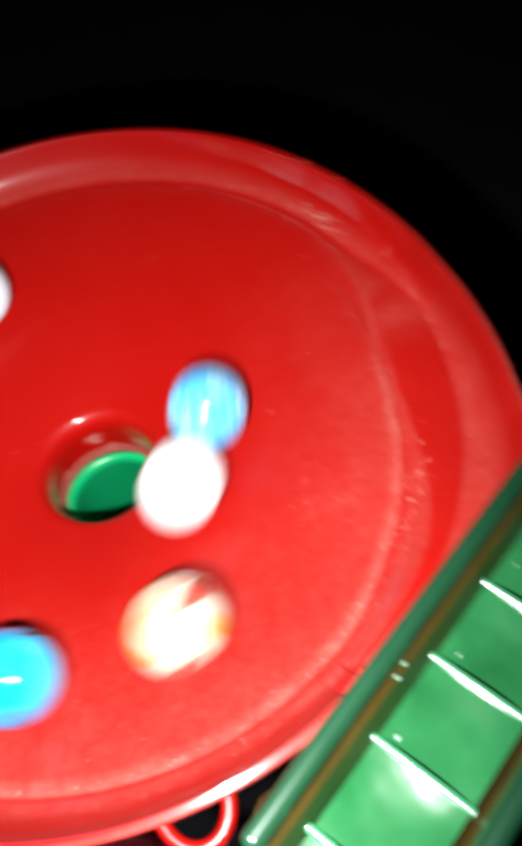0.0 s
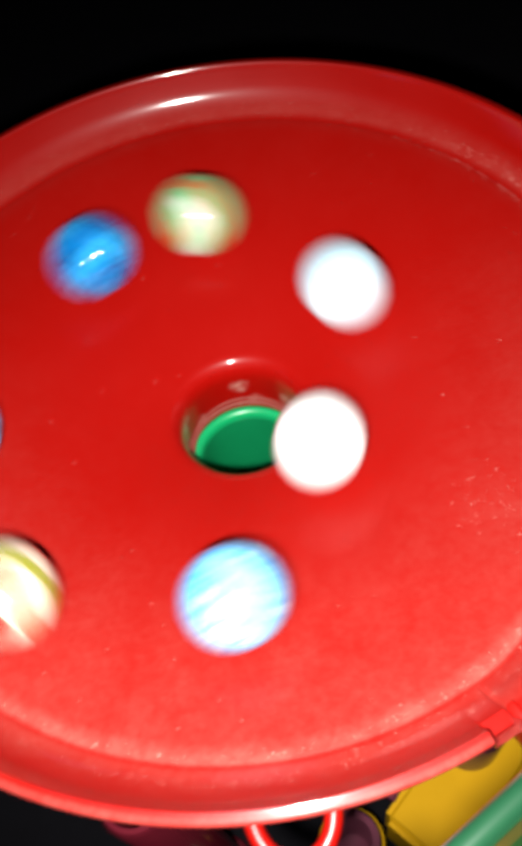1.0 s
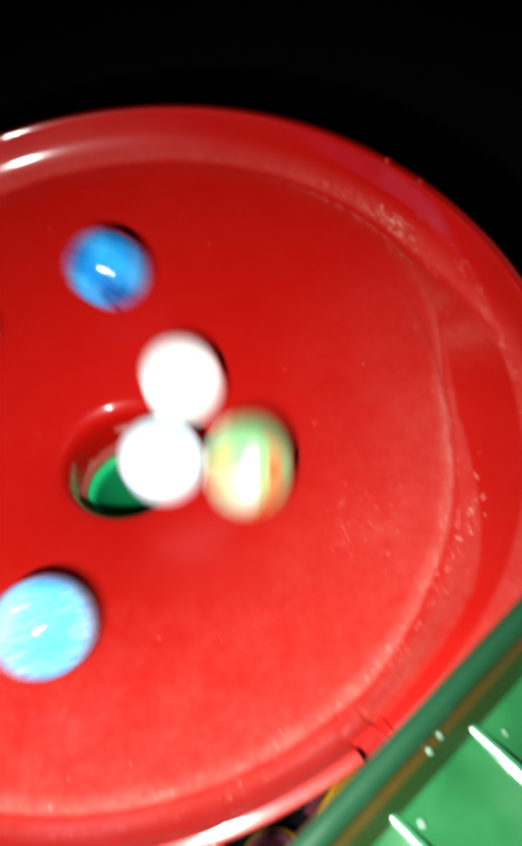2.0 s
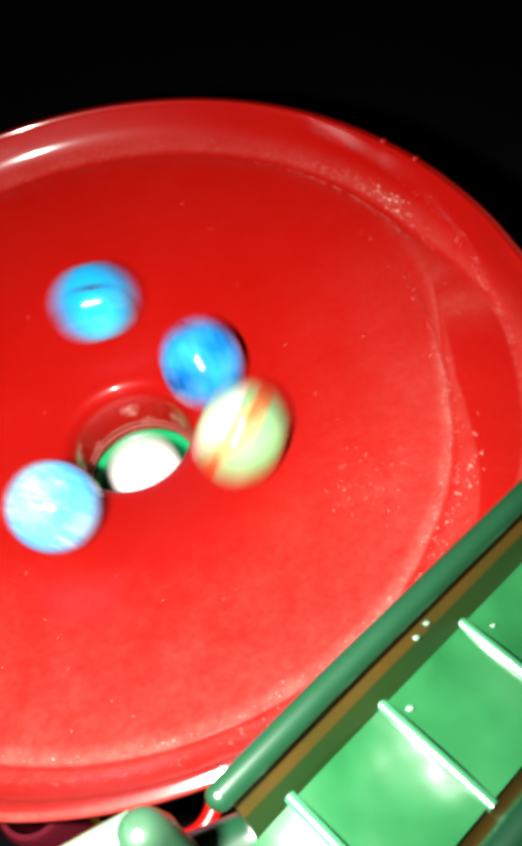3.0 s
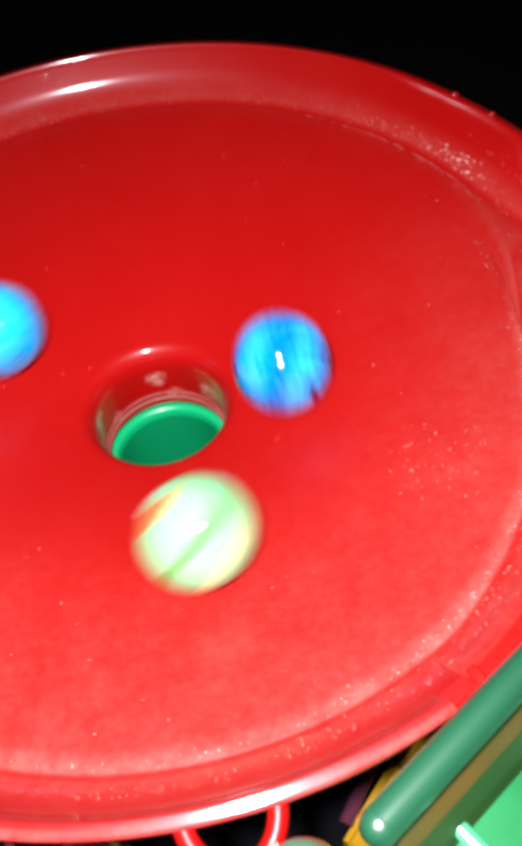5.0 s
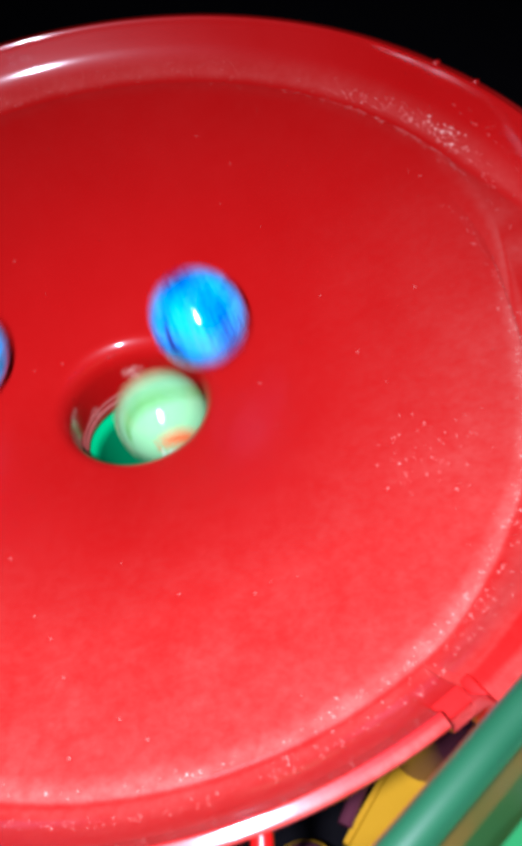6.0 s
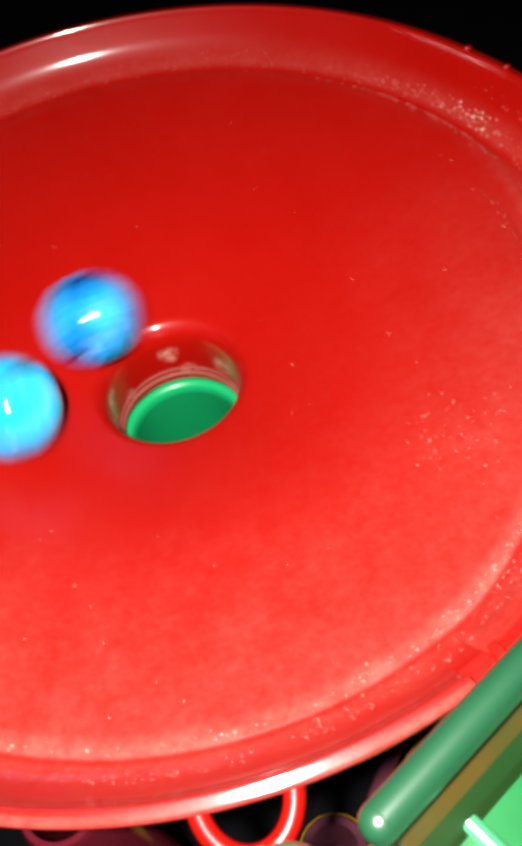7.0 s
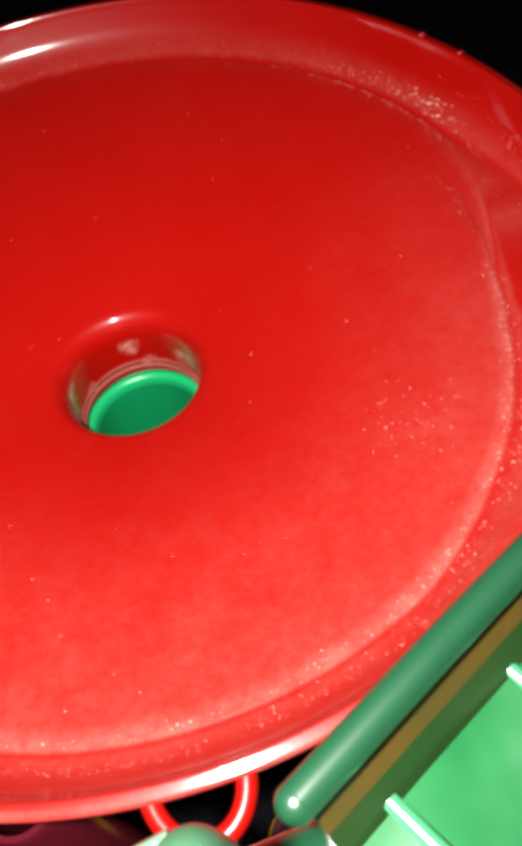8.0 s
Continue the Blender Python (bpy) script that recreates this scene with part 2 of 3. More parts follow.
PURPLE = clear_plastic("dark_purple_plastic", (0.12, 0.03, 0.05), 0.12, 0.3)
YELLOW = dull("yellow_plastic", (0.42, 0.23, 0.004), (0.36, 0.19, 0.003), 0.65, 60)
DARK_CLOTH = dull("dark_blue_cloth", (0.0020, 0.0018, 0.0024), (0.0040, 0.0038, 0.0052), 0.9, 90)
WALL = dull("night_wall", (0.05, 0.03, 0.03), (0.06, 0.04, 0.04), 0.9, 3)
CRUMB = dull("pale_crumbs", (0.42, 0.22, 0.18), (0.55, 0.36, 0.31), 0.7, 400)


# ---- mesh helpers ----
def mesh_object(name, bm, mat, smooth=True):
    bmesh.ops.recalc_face_normals(bm, faces=bm.faces)
    me = bpy.data.meshes.new(name)
    bm.to_mesh(me)
    bm.free()
    me.materials.append(mat)
    for p in me.polygons:
        p.use_smooth = smooth
    if smooth:
        me.set_sharp_from_angle(angle=radians(38))
    return new(name, me)


def part(name, bm, mat, parent, label="", smooth=True):
    ob = mesh_object(name, bm, mat, smooth)
    ob.parent = parent
    if label:
        ob["label"] = label
    return ob


def sweep(bm, rings, closed_ring=True, closed_path=False, caps=True):
    """Skins rings of points, one after the other."""
    vs = [[bm.verts.new(p) for p in ring] for ring in rings]
    n, k = len(vs), len(vs[0])
    for i in range(n if closed_path else n - 1):
        a, b = vs[i], vs[(i + 1) % n]
        for j in range(k if closed_ring else k - 1):
            bm.faces.new((a[j], a[(j + 1) % k], b[(j + 1) % k], b[j]))
    if caps and not closed_path and closed_ring:
        bm.faces.new(vs[0][::-1])
        bm.faces.new(vs[-1])
    return bm


def lathe(profile, steps=48, closed=True):
    """A closed outline (r, z) in millimetres turned about z."""
    bm = bmesh.new()
    rings = []
    for i in range(steps):
        a = 2 * math.pi * i / steps
        rings.append([Vector((r * math.cos(a), r * math.sin(a), z)) * MM for r, z in profile])
    return sweep(bm, rings, closed, True)


def tube_along(points, radius, steps=14):
    bm = bmesh.new()
    rings = []
    pts = [Vector(p) for p in points]
    for i, p in enumerate(pts):
        d = (pts[min(i + 1, len(pts) - 1)] - pts[max(i - 1, 0)]).normalized()
        side = d.cross(Vector((0.13, 0.21, 0.97))).normalized()
        up = side.cross(d)
        rings.append([(p + (side * math.cos(a) + up * math.sin(a)) * radius) * MM
                      for a in (2 * math.pi * k / steps for k in range(steps))])
    return sweep(bm, rings)


def smoothstep(a, b, x):
    t = min(1, max(0, (x - a) / (b - a)))
    return t * t * (3 - 2 * t)


# ---- the table and the dark room ----
TABLE_Z = -75.0


def slab(name, x0, x1, y0, y1, z0, z1, mat, label, category):
    bm = bmesh.new()
    bmesh.ops.create_cube(bm, size=1)
    for v in bm.verts:
        v.co = Vector(((x0, x1)[v.co.x > 0], (y0, y1)[v.co.y > 0], (z0, z1)[v.co.z > 0]))
    bmesh.ops.bevel(bm, geom=bm.edges[:], offset=0.004, segments=2, affect="EDGES")
    return tagged(mesh_object(name, bm, mat, False), label, category, kind="structure")


slab("ground", -1.2, 1.2, -0.9, 1.5, TABLE_Z * MM - 0.03, TABLE_Z * MM, DARK_CLOTH, "dark blue cloth spread under the toy", "ground")
slab("wall_north", -1.6, 1.6, 1.56, 1.66, -0.8, 1.8, WALL, "unlit wall of the dark room", "wall")
slab("wall_south", -1.6, 1.6, -1.66, -1.56, -0.8, 1.8, WALL, "unlit wall of the dark room", "wall")
slab("wall_east", 1.6, 1.7, -1.66, 1.66, -0.8, 1.8, WALL, "unlit wall of the dark room", "wall")
slab("wall_west", -1.7, -1.6, -1.66, 1.66, -0.8, 1.8, WALL, "unlit wall of the dark room", "wall")
slab("ceiling", -1.7, 1.7, -1.66, 1.66, 1.8, 1.9, WALL, "unlit ceiling of the dark room", "ceiling")

# ---- the red funnel dish ----
HOLE_R, FLOOR_R, SLOPE = 12.0, 64.9, 0.286
RIM_R = 72.2


def floor_z(r):
    return max(0.0, r - HOLE_R) * SLOPE


def flare(deg):
    """How far the rim stands out along the inlet, by the angle round the dish."""
    xs = (-80, -62, -45, -31, -26, -15, -4, 10, 25)
    ys = (10.5, 10.5, 10.2, 8.8, 7.0, 4.4, 2.2, 0.8, 0.0)
    return float(np.interp(deg, xs, ys))


PLAIN_WALL = [(66.7, 15.7), (68.1, 16.9), (69.5, 18.1), (70.4, 19.8), (71.1, 21.4), (71.65, 22.7), (71.85, 23.2)]


def ledge_z(d):
    """Height of the inlet's ledge, which runs down from its mouth into the gutter."""
    return 14.0 + 6.3 * smoothstep(-20, -64, d)


def floor_edge(d):
    """Where the cone ends: the inlet's lane cuts into it as it runs in."""
    return float(np.interp(d, (-80, -66, -60, -50, -42, -35, -25, -15, -5, 10, 11), (64.9, 64.9, 64.2, 62.9, 62.2, 61.3, 60.0, 59.4, 59.6, 59.6, 64.9)))


def wall_height(r):
    """Height of the plain dish beyond the cone: gutter, then wall."""
    return float(np.interp(r, [58, 63.8, 64.9, 65.2, 65.5] + [p for p, _ in PLAIN_WALL], [floor_z(58) + 0.04, floor_z(63.8) + 0.04, 15.05, 14.85, 14.95] + [z for _, z in PLAIN_WALL]))


def dish_profile(deg):
    """The dish cut at one angle: points (r, z) in millimetres and how far up the dish each one lies, by which dust has settled."""
    d = (deg + 180) % 360 - 180
    w = (1 - smoothstep(-12, 16, d)) * smoothstep(-69.7, -68.9, d) if d < 30 else 0.0
    f = flare(d) if -70 < d < 25 else 0.0
    notch = smoothstep(-73.2, -72.6, d) * (1 - smoothstep(-69.7, -69.5, d))
    morph = 1.0 if d < -45 else smoothstep(170, 180, d)
    start = 60 + 4.9 * morph
    edge = start + (floor_edge(min(d, -5)) - start) * w
    settled = w * (1 - smoothstep(-16, 3, d))
    out = [(r, z, r) for r, z in ((11.3, -13.6), (11.3, -9.0), (11.3, -4.0), (11.4, -2.6), (11.9, -1.1), (12.7, 0.05), (13.5, 0.5), (14.4, 0.74))]
    for r in (16, 20, 26, 32, 38, 44, 50, 55, 58.8):
        k = r if r <= 44 else 44 + (r - 44) * (edge - 44) / 16
        out.append((k, floor_z(k) + 0.04, k + (FLOOR_R - edge) * settled * max(0, k - 44) / (edge - 44)))
    # beyond the cone's edge: plain gutter and wall, or the inlet's step, lane and outer wall
    out_by = f * smoothstep(-69.7, -68.9, d) if d < 30 else 0.0
    plain = []
    for r0, r1 in zip((60, 60.3, 60.6, 62, 63.8, 64.9, 65.2, 65.5, 66.7, 68.1, 69.5, 70.4, 71.1, 71.65, 71.85),
                      (64.9, 65.2, 65.5, 68.1, 70.45, 70.55, 70.65, 70.75, 70.85, 71.0, 71.15, 71.3, 71.5, 71.7, 71.85)):
        r = r0 + (r1 - r0) * morph
        plain.append((r + out_by * max(0, r - 65.5) / 6.35, wall_height(r), r))
    low, top = floor_z(edge) - 0.08, ledge_z(d)
    foot = float(np.interp(d, (-69, -60, -49, -40, -30, -20, -5), (70.45, 69.8, 69.3, 66.7, 63.5, 61.2, 61.2)))
    lane = [(edge, low, 64.5), (edge + 0.3, low - 0.2, 65.2), (edge + 0.6, low - 0.1, 65.5), ((edge + 0.6 + foot) / 2, low + (top - low) * 0.42, 66.4),
            (foot, top - 0.15, 67.6), (foot + 0.5, top, 70.5), (70.0 + 0.2 * f, top + 0.03, 70.5), (71.0 + 0.2 * f, top + 0.06, 66.2)]
    for t, reach in ((0, 66.2), (0.1, 66.6), (0.25, 67.2), (0.45, 68.0), (0.65, 69.5), (0.85, 71.0), (1, 71.85)):
        r0, z0 = 71.3 + 0.25 * f, top + 0.25
        lane.append((r0 + (71.85 + f - r0) * t ** 0.7, z0 + (23.2 - z0) * t ** 1.6, reach))
    for p, q in zip(plain, lane):
        out.append((p[0] + (q[0] - p[0]) * w, p[1] + (q[1] - p[1]) * w, p[2] + (q[2] - p[2]) * settled))
    lip = [(71.95, 23.55), (72.1, 23.9), (72.25, 24.03), (72.4, 24.03), (72.6, 23.985), (73.4, 23.8), (73.6, 23.75), (73.75, 23.66), (73.84, 23.45), (73.86, 23.2), (73.75, 22.4), (73.4, 21.5), (72.5, 21.3)]
    out += [(r + out_by, z, r) for r, z in lip]
    under = [(71.6, 19.6), (70.0, 16.4), (67.6, 13.9), (64.5, 13.0), (50.0, 9.0), (30.0, 3.3), (16.0, -0.9), (13.9, -2.2), (13.8, -13.6)]
    for i, (r, z) in enumerate(under):
        k = (1.0, 0.9, 0.55, 0.0)[i] if i < 4 else 0.0
        drop = 2.0 * w if i in (1, 2) else (1.6 * w if i == 3 else 0)
        out.append((r + (out_by + (72.5 - r) * (0.6 * w if i in (1, 2) else 0)) * k, z - drop, 20.0))
    return [(r, z + (min(z, 19.7 - 0.02 * (73 - r)) - z) * notch, reach) for r, z, reach in out]


def funnel_dish():
    dish = new("funnel_dish")
    tagged(dish, "shiny red plastic funnel dish with dusty rim and drain hole", "funnel dish")
    bm = bmesh.new()
    angles = sorted(set([i * 1.25 for i in range(288)] + [286.5 + 0.1 * k for k in range(12)] + [290.1 + 0.1 * k for k in range(12)]))
    rings, reaches = [], []
    for a in angles:
        c, si = math.cos(radians(a)), math.sin(radians(a))
        cut = dish_profile(a)
        rings.append([Vector((r * c, r * si, z)) * MM for r, z, _ in cut])
        reaches += [reach * 0.01 for _, _, reach in cut]
    sweep(bm, rings, True, True)
    layer = bm.verts.layers.float.new("reach")
    for v, reach in zip(bm.verts, reaches):
        v[layer] = reach
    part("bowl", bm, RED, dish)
    # the half ring that hangs on the rim
    loop = [(-4.4 + 5.0 * math.cos(a), -72.2 + 6.0 * math.sin(a), 22.3 + 0.6 * math.sin(a))
            for a in (math.pi + math.pi * k / 20 for k in range(21))]
    part("hanging_loop", tube_along(loop, 1.15), RED_CLEAN, dish, "red plastic half-ring loop on the rim")
    # rounded front edge of the inlet's ledge, and the ring at the foot of the drain
    a = radians(-69.0)
    along = Vector((math.cos(a), math.sin(a), 0))
    face = Vector((-0.31, -0.22, 0.93)).normalized()
    cross = face.cross(along).normalized()
    bm = bmesh.new()
    rings = []
    for r in (70.4, 71.0, 74.0, 78.0, 81.6, 82.2):
        mid = along * r + Vector((0, 0, ledge_z(-69.0) + 0.3))
        k = 0.7 if r in (70.4, 82.2) else 1.0
        rings.append([(mid + (cross * x + face * y) * k) * MM for x, y in ((-0.75, 0.1), (-0.55, 0.42), (0, 0.5), (0.55, 0.42), (0.75, 0.1), (0.7, -0.7), (-0.7, -0.7))])
    part("inlet_edge", sweep(bm, rings), RED_POLISHED, dish, "rounded glossy front edge of the inlet")
    ring = [(11.05 * math.cos(k * math.pi / 32), 11.05 * math.sin(k * math.pi / 32), -11.8) for k in range(65)]
    part("drain_ring", tube_along(ring, 0.4, 8), RED_DUSTY, dish, "thin dusty red ring at the foot of the hole")
    ring = [(11.2 * math.cos(k * math.pi / 32), 11.2 * math.sin(k * math.pi / 32), -10.5) for k in range(65)]
    part("drain_ring", tube_along(ring, 0.22, 8), RED_DUSTY, dish, "thin dusty red ring at the foot of the hole")
    # moulding nubs left on the rim's outer edge
    for ang, rad in ((25.3, 0.5), (18.6, 0.42), (-22.0, 0.4)):
        bm = bmesh.new()
        bmesh.ops.create_icosphere(bm, subdivisions=2, radius=rad * MM)
        rr = RIM_R + flare(ang) + 0.9
        for v in bm.verts:
            v.co = Vector((v.co.x * 1.6, v.co.y, v.co.z)) + Vector((rr * math.cos(radians(ang)), rr * math.sin(radians(ang)), 23.9)) * MM
        part("moulding_nub", bm, RED_CLEAN, dish)
    return dish


funnel_dish()


# ---- green drain tube under the hole ----
def drain_tube():
    t = new("drain_tube")
    tagged(t, "green plastic drain tube under the dish's hole", "tube")
    part("collar", lathe([(12.3, -20), (12.3, -15.2), (13.2, -14.2), (13.9, -14.8), (13.9, -19.4), (13.3, -20)], 64), GREEN_TUBE, t, "outer green collar")
    # mouth split from the pipe in a lighter green, painted as lit
    part("mouth_ring", lathe([(10.05, -16.4), (10.08, -15.6), (10.3, -14.9), (10.8, -14.5), (11.4, -14.4), (12.0, -14.8), (12.2, -15.6), (12.2, -16.4)], 72), GREEN_TUBE, t, "green rounded mouth, coloured lighter as if lit")
    part("pipe", lathe([(10.0, -54), (10.0, -42), (10.0, -32), (10.0, -24), (10.0, -16.42), (12.15, -16.42), (12.15, -54)], 72), GREEN_PIPE_SHADED, t, "green pipe, coloured darker for the shade inside")
    for k in range(3):
        a = radians(90 + 120 * k)
        leg = [(12.2 * math.cos(a), 12.2 * math.sin(a), -50), (16 * math.cos(a), 16 * math.sin(a), -60), (17 * math.cos(a), 17 * math.sin(a), TABLE_Z)]
        part("leg", tube_along(leg, 1.8), GREEN_TUBE, t)
    return t


drain_tube()


# ---- supports below the dish ----
def support_post(x, y, top, radius, mat, label):
    p = new("support_post")
    tagged(p, label, "post", "posts under the dish")
    p.location = (x * MM, y * MM, TABLE_Z * MM)
    h = top - TABLE_Z
    part("tube", lathe([(radius - 1.2, 0), (radius, 0), (radius, h - 1), (radius - 0.5, h), (radius - 1.2, h)], 40), mat, p)
    part("foot_ring", lathe([(radius, 0), (radius + 1.2, 0), (radius + 1.2, 2.0), (radius + 0.6, 2.6), (radius, 2.6)], 40), mat, p)
    part("seam", tube_along([(radius + 0.1, 0, 4), (radius + 0.1, 0, h - 2)], 0.35, 6), mat, p)
    return p


support_post(-25.5, -64.5, 12.4, 5.2, MAROON, "dark red clear plastic tube post holding the dish")
support_post(31, -54, 10.0, 6.5, PURPLE, "dark purple clear plastic tube post under the inlet")
support_post(-30, 54, 10.6, 5.4, MAROON, "dark red clear plastic tube post holding the dish")
support_post(30, 54, 10.6, 5.4, MAROON, "dark red clear plastic tube post holding the dish")


def banded_cup(x, y, radius):
    w = new("banded_cup")
    tagged(w, "dark purple plastic toy cup with a yellow rim band", "toy cup")
    w.location = (x * MM, y * MM, TABLE_Z * MM)
    part("shell", lathe([(0.01, 0), (radius - 2, 0), (radius - 0.5, 2), (radius, 22), (radius - 0.4, 23), (radius - 1.8, 23), (radius - 2.4, 4), (0.01, 3)], 48), PURPLE, w)
    part("rim_band", lathe([(radius, 14), (radius + 0.6, 14.4), (radius + 0.6, 19.6), (radius, 20)], 48), YELLOW, w, "thin yellow band")
    return w


def yellow_plate(x, y, turn):
    w = new("yellow_plate")
    tagged(w, "flat yellow plastic track plate with dark purple side rails", "track plate")
    w.matrix_basis = pose(x * MM, y * MM, TABLE_Z * MM, 0, 0, turn)
    bm = bmesh.new()
    bmesh.ops.create_cube(bm, size=1)
    for v in bm.verts:
        v.co = Vector((v.co.x * 54, v.co.y * 17, v.co.z * 20 + 10)) * MM
    bmesh.ops.bevel(bm, geom=bm.edges[:], offset=0.0016, segments=3, affect="EDGES")
    part("deck", bm, YELLOW, w)
    for s in (-1, 1):
        rail = [(-23 + 4.6 * k, s * (9.6 + 1.5 * math.sin(k * 0.5)), 18) for k in range(11)]
        part("side_rail", tube_along(rail, 1.5, 10), PURPLE, w, "curved dark purple rail")
    return w


banded_cup(2.5, -68, 6.0)
yellow_plate(36, -55, 38)


# ---- green clear chute above the near edge ----
CH_START = Vector((4.8, -85.5, 68.0))
CH_DIR = Vector((0.887, 0.440, -0.13)).normalized()
CH_OUT = Vector((0.444, -0.896, 0.0)).normalized()
CH_UP = CH_OUT.cross(CH_DIR)
if CH_UP.z < 0:
    CH_UP = -CH_UP


def chute_point(s, o, u):
    u -= 0.012 * max(0.0, 9 - s) ** 2
    return (CH_START + CH_DIR * s + CH_OUT * o + CH_UP * u) * MM


def strip(outline, s0, s1, n=2):
    bm = bmesh.new()
    sweep(bm, [[chute_point(s0 + (s1 - s0) * i / n, o, u) for o, u in outline] for i in range(n + 1)])
    return bm


def sagging_panel(s0, s1):
    """One floor panel, hollow across and along, as the mould left it."""
    bm = bmesh.new()
    rings = []
    for i in range(9):
        t = i / 8
        sag = 0.55 * 4 * t * (1 - t) if s0 > 0 else 0.022 * ((s1 - s0) * (1 - t)) ** 2
        deck = [(4.4 + 11.0 * k / 8, -5.5 - 0.75 * (1 - (k / 4 - 1) ** 2) - sag * (1 - (k / 4 - 1) ** 4)) for k in range(9)]
        rings.append([chute_point(s0 + (s1 - s0) * t, o, u) for o, u in deck + [(15.4, -7.6), (4.4, -7.6)]])
    return sweep(bm, rings)


def green_chute():
    c = new("green_chute")
    tagged(c, "clear green plastic marble chute with ribbed floor", "chute")
    length = 92
    def bead(o, u, r):
        return [(o + r * math.cos(a), u + r * math.sin(a)) for a in (2 * math.pi * k / 18 for k in range(18))]

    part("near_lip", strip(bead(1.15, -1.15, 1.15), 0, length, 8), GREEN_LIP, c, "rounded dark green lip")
    part("near_wall", strip([(0.7, -1.9), (1.7, -2.1), (3.0, -3.8), (2.4, -4.2)], 0.6, length, 6), GREEN_RED_THROUGH, c, "green side wall, coloured amber as if the red dish shone through")
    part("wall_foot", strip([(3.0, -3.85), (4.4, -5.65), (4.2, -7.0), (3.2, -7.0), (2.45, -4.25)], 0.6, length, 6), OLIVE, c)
    part("far_wall", strip([(15.4, -5.6), (17.4, -1.8), (18.6, -1.8), (16.6, -7.0), (15.6, -7.0)], -2, length), GREEN_RED_THROUGH, c)
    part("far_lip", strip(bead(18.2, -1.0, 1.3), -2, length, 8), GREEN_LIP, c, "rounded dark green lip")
    bm = bmesh.new()
    bmesh.ops.create_icosphere(bm, subdivisions=3, radius=1.15 * MM)
    bmesh.ops.translate(bm, verts=bm.verts, vec=chute_point(0, 1.15, -1.15))
    part("lip_end", bm, GREEN_LIP, c, "rounded end of the lip")
    ribs = [4.5 + 10.8 * k for k in range(9)]
    for a, b in zip([-6.0] + ribs, ribs):
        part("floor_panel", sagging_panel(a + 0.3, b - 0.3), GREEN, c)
    for s in ribs:
        bm = bmesh.new()
        sweep(bm, [[chute_point(s + x, o, -5.55 + 0.5 * h) for x, h in ((-0.5, -2.5), (-0.5, 0.1), (-0.3, 0.5), (0, 0.68), (0.3, 0.5), (0.5, 0.1), (0.5, -2.5))]
                   for o in (3.9, 6.0, 9.0, 12.0, 14.0, 15.7)])
        part("floor_rib", bm, GREEN_RIB_GLINT, c, "thin glossy rib")
    rng = random.Random(9)
    for s, o, u in ((21.0, 2.9, -3.3), (22.6, 2.7, -3.1), (28.0, 6.3, -5.9), (16.8, 6.0, -5.9), (41.0, 5.8, -5.9)):
        bm = bmesh.new()
        bmesh.ops.create_icosphere(bm, subdivisions=2, radius=rng.uniform(0.18, 0.32) * MM)
        for v in bm.verts:
            v.co = Vector((v.co.x * 1.3, v.co.y, v.co.z * 0.6)) + chute_point(s, o, u)
        part("blister", bm, MINT, c, "small pale blister in the plastic")
    # upright that carries the chute, with a rounded head
    post = new("chute_post")
    tagged(post, "clear green plastic upright with a rounded head, carrying the chute", "post")
    post.location = (0.2 * MM, -89.2 * MM, TABLE_Z * MM)
    h = 73.6 - TABLE_Z
    part("upright", lathe([(1.2, 0), (2.0, 0), (2.0, h - 3), (1.2, h - 3)], 36), GREEN_HEAD, post)
    part("head", lathe([(0.01, h - 1), (0.01, h + 1.4), (0.8, h + 1.25), (1.5, h + 0.7), (1.9, h - 0.6), (2.1, h - 3), (1.2, h - 3)], 36), GREEN_HEAD, post)
    part("foot_ring", lathe([(2.4, 0), (7.5, 0), (7.5, 2.5), (6.5, 3.5), (2.4, 3.5)], 36), GREEN, post)
    arm = [(-0.4 - 26 * k / 10, 0.4 - 3.0 * k / 10 - 3 * (k / 10) ** 2, h - 1.2 - 0.6 * k / 10) for k in range(11)]
    part("side_arm", tube_along(arm, 1.7), MINT, post, "curved clear green arm beside the head")
    joint = [(0.0, 0.0, h - 14.5), (3.0, 0.2, h - 15.3), (6.0, 0.4, h - 15.8), (12.0, 1.2, h - 16.0)]
    part("bracket", tube_along(joint, 2.6, 20), GREEN_LIP, post)
    brace = new("chute_stand")
    tagged(brace, "clear green plastic leg under the chute's far end", "post")
    p = (CH_START + CH_DIR * 84 + CH_OUT * 10.5)
    brace.location = (p.x * MM, p.y * MM, TABLE_Z * MM)
    part("upright", lathe([(3.2, 0), (4.4, 0), (4.4, p.z - 8.5 - TABLE_Z), (3.2, p.z - 8.5 - TABLE_Z)], 32), GREEN, brace)
    part("foot_ring", lathe([(4.4, 0), (8, 0), (8, 2.5), (7, 3.5), (4.4, 3.5)], 32), GREEN, brace)
    return c


green_chute()

# ---- dust and crumbs lying in the dish ----
def surface_z(deg, r):
    """Height of the dish's inner face at an angle and a distance from the middle."""
    cut = [(p, z) for p, z, _ in dish_profile(deg)[7:34]]
    return float(np.interp(r, [p for p, _ in cut], [z for _, z in cut]))


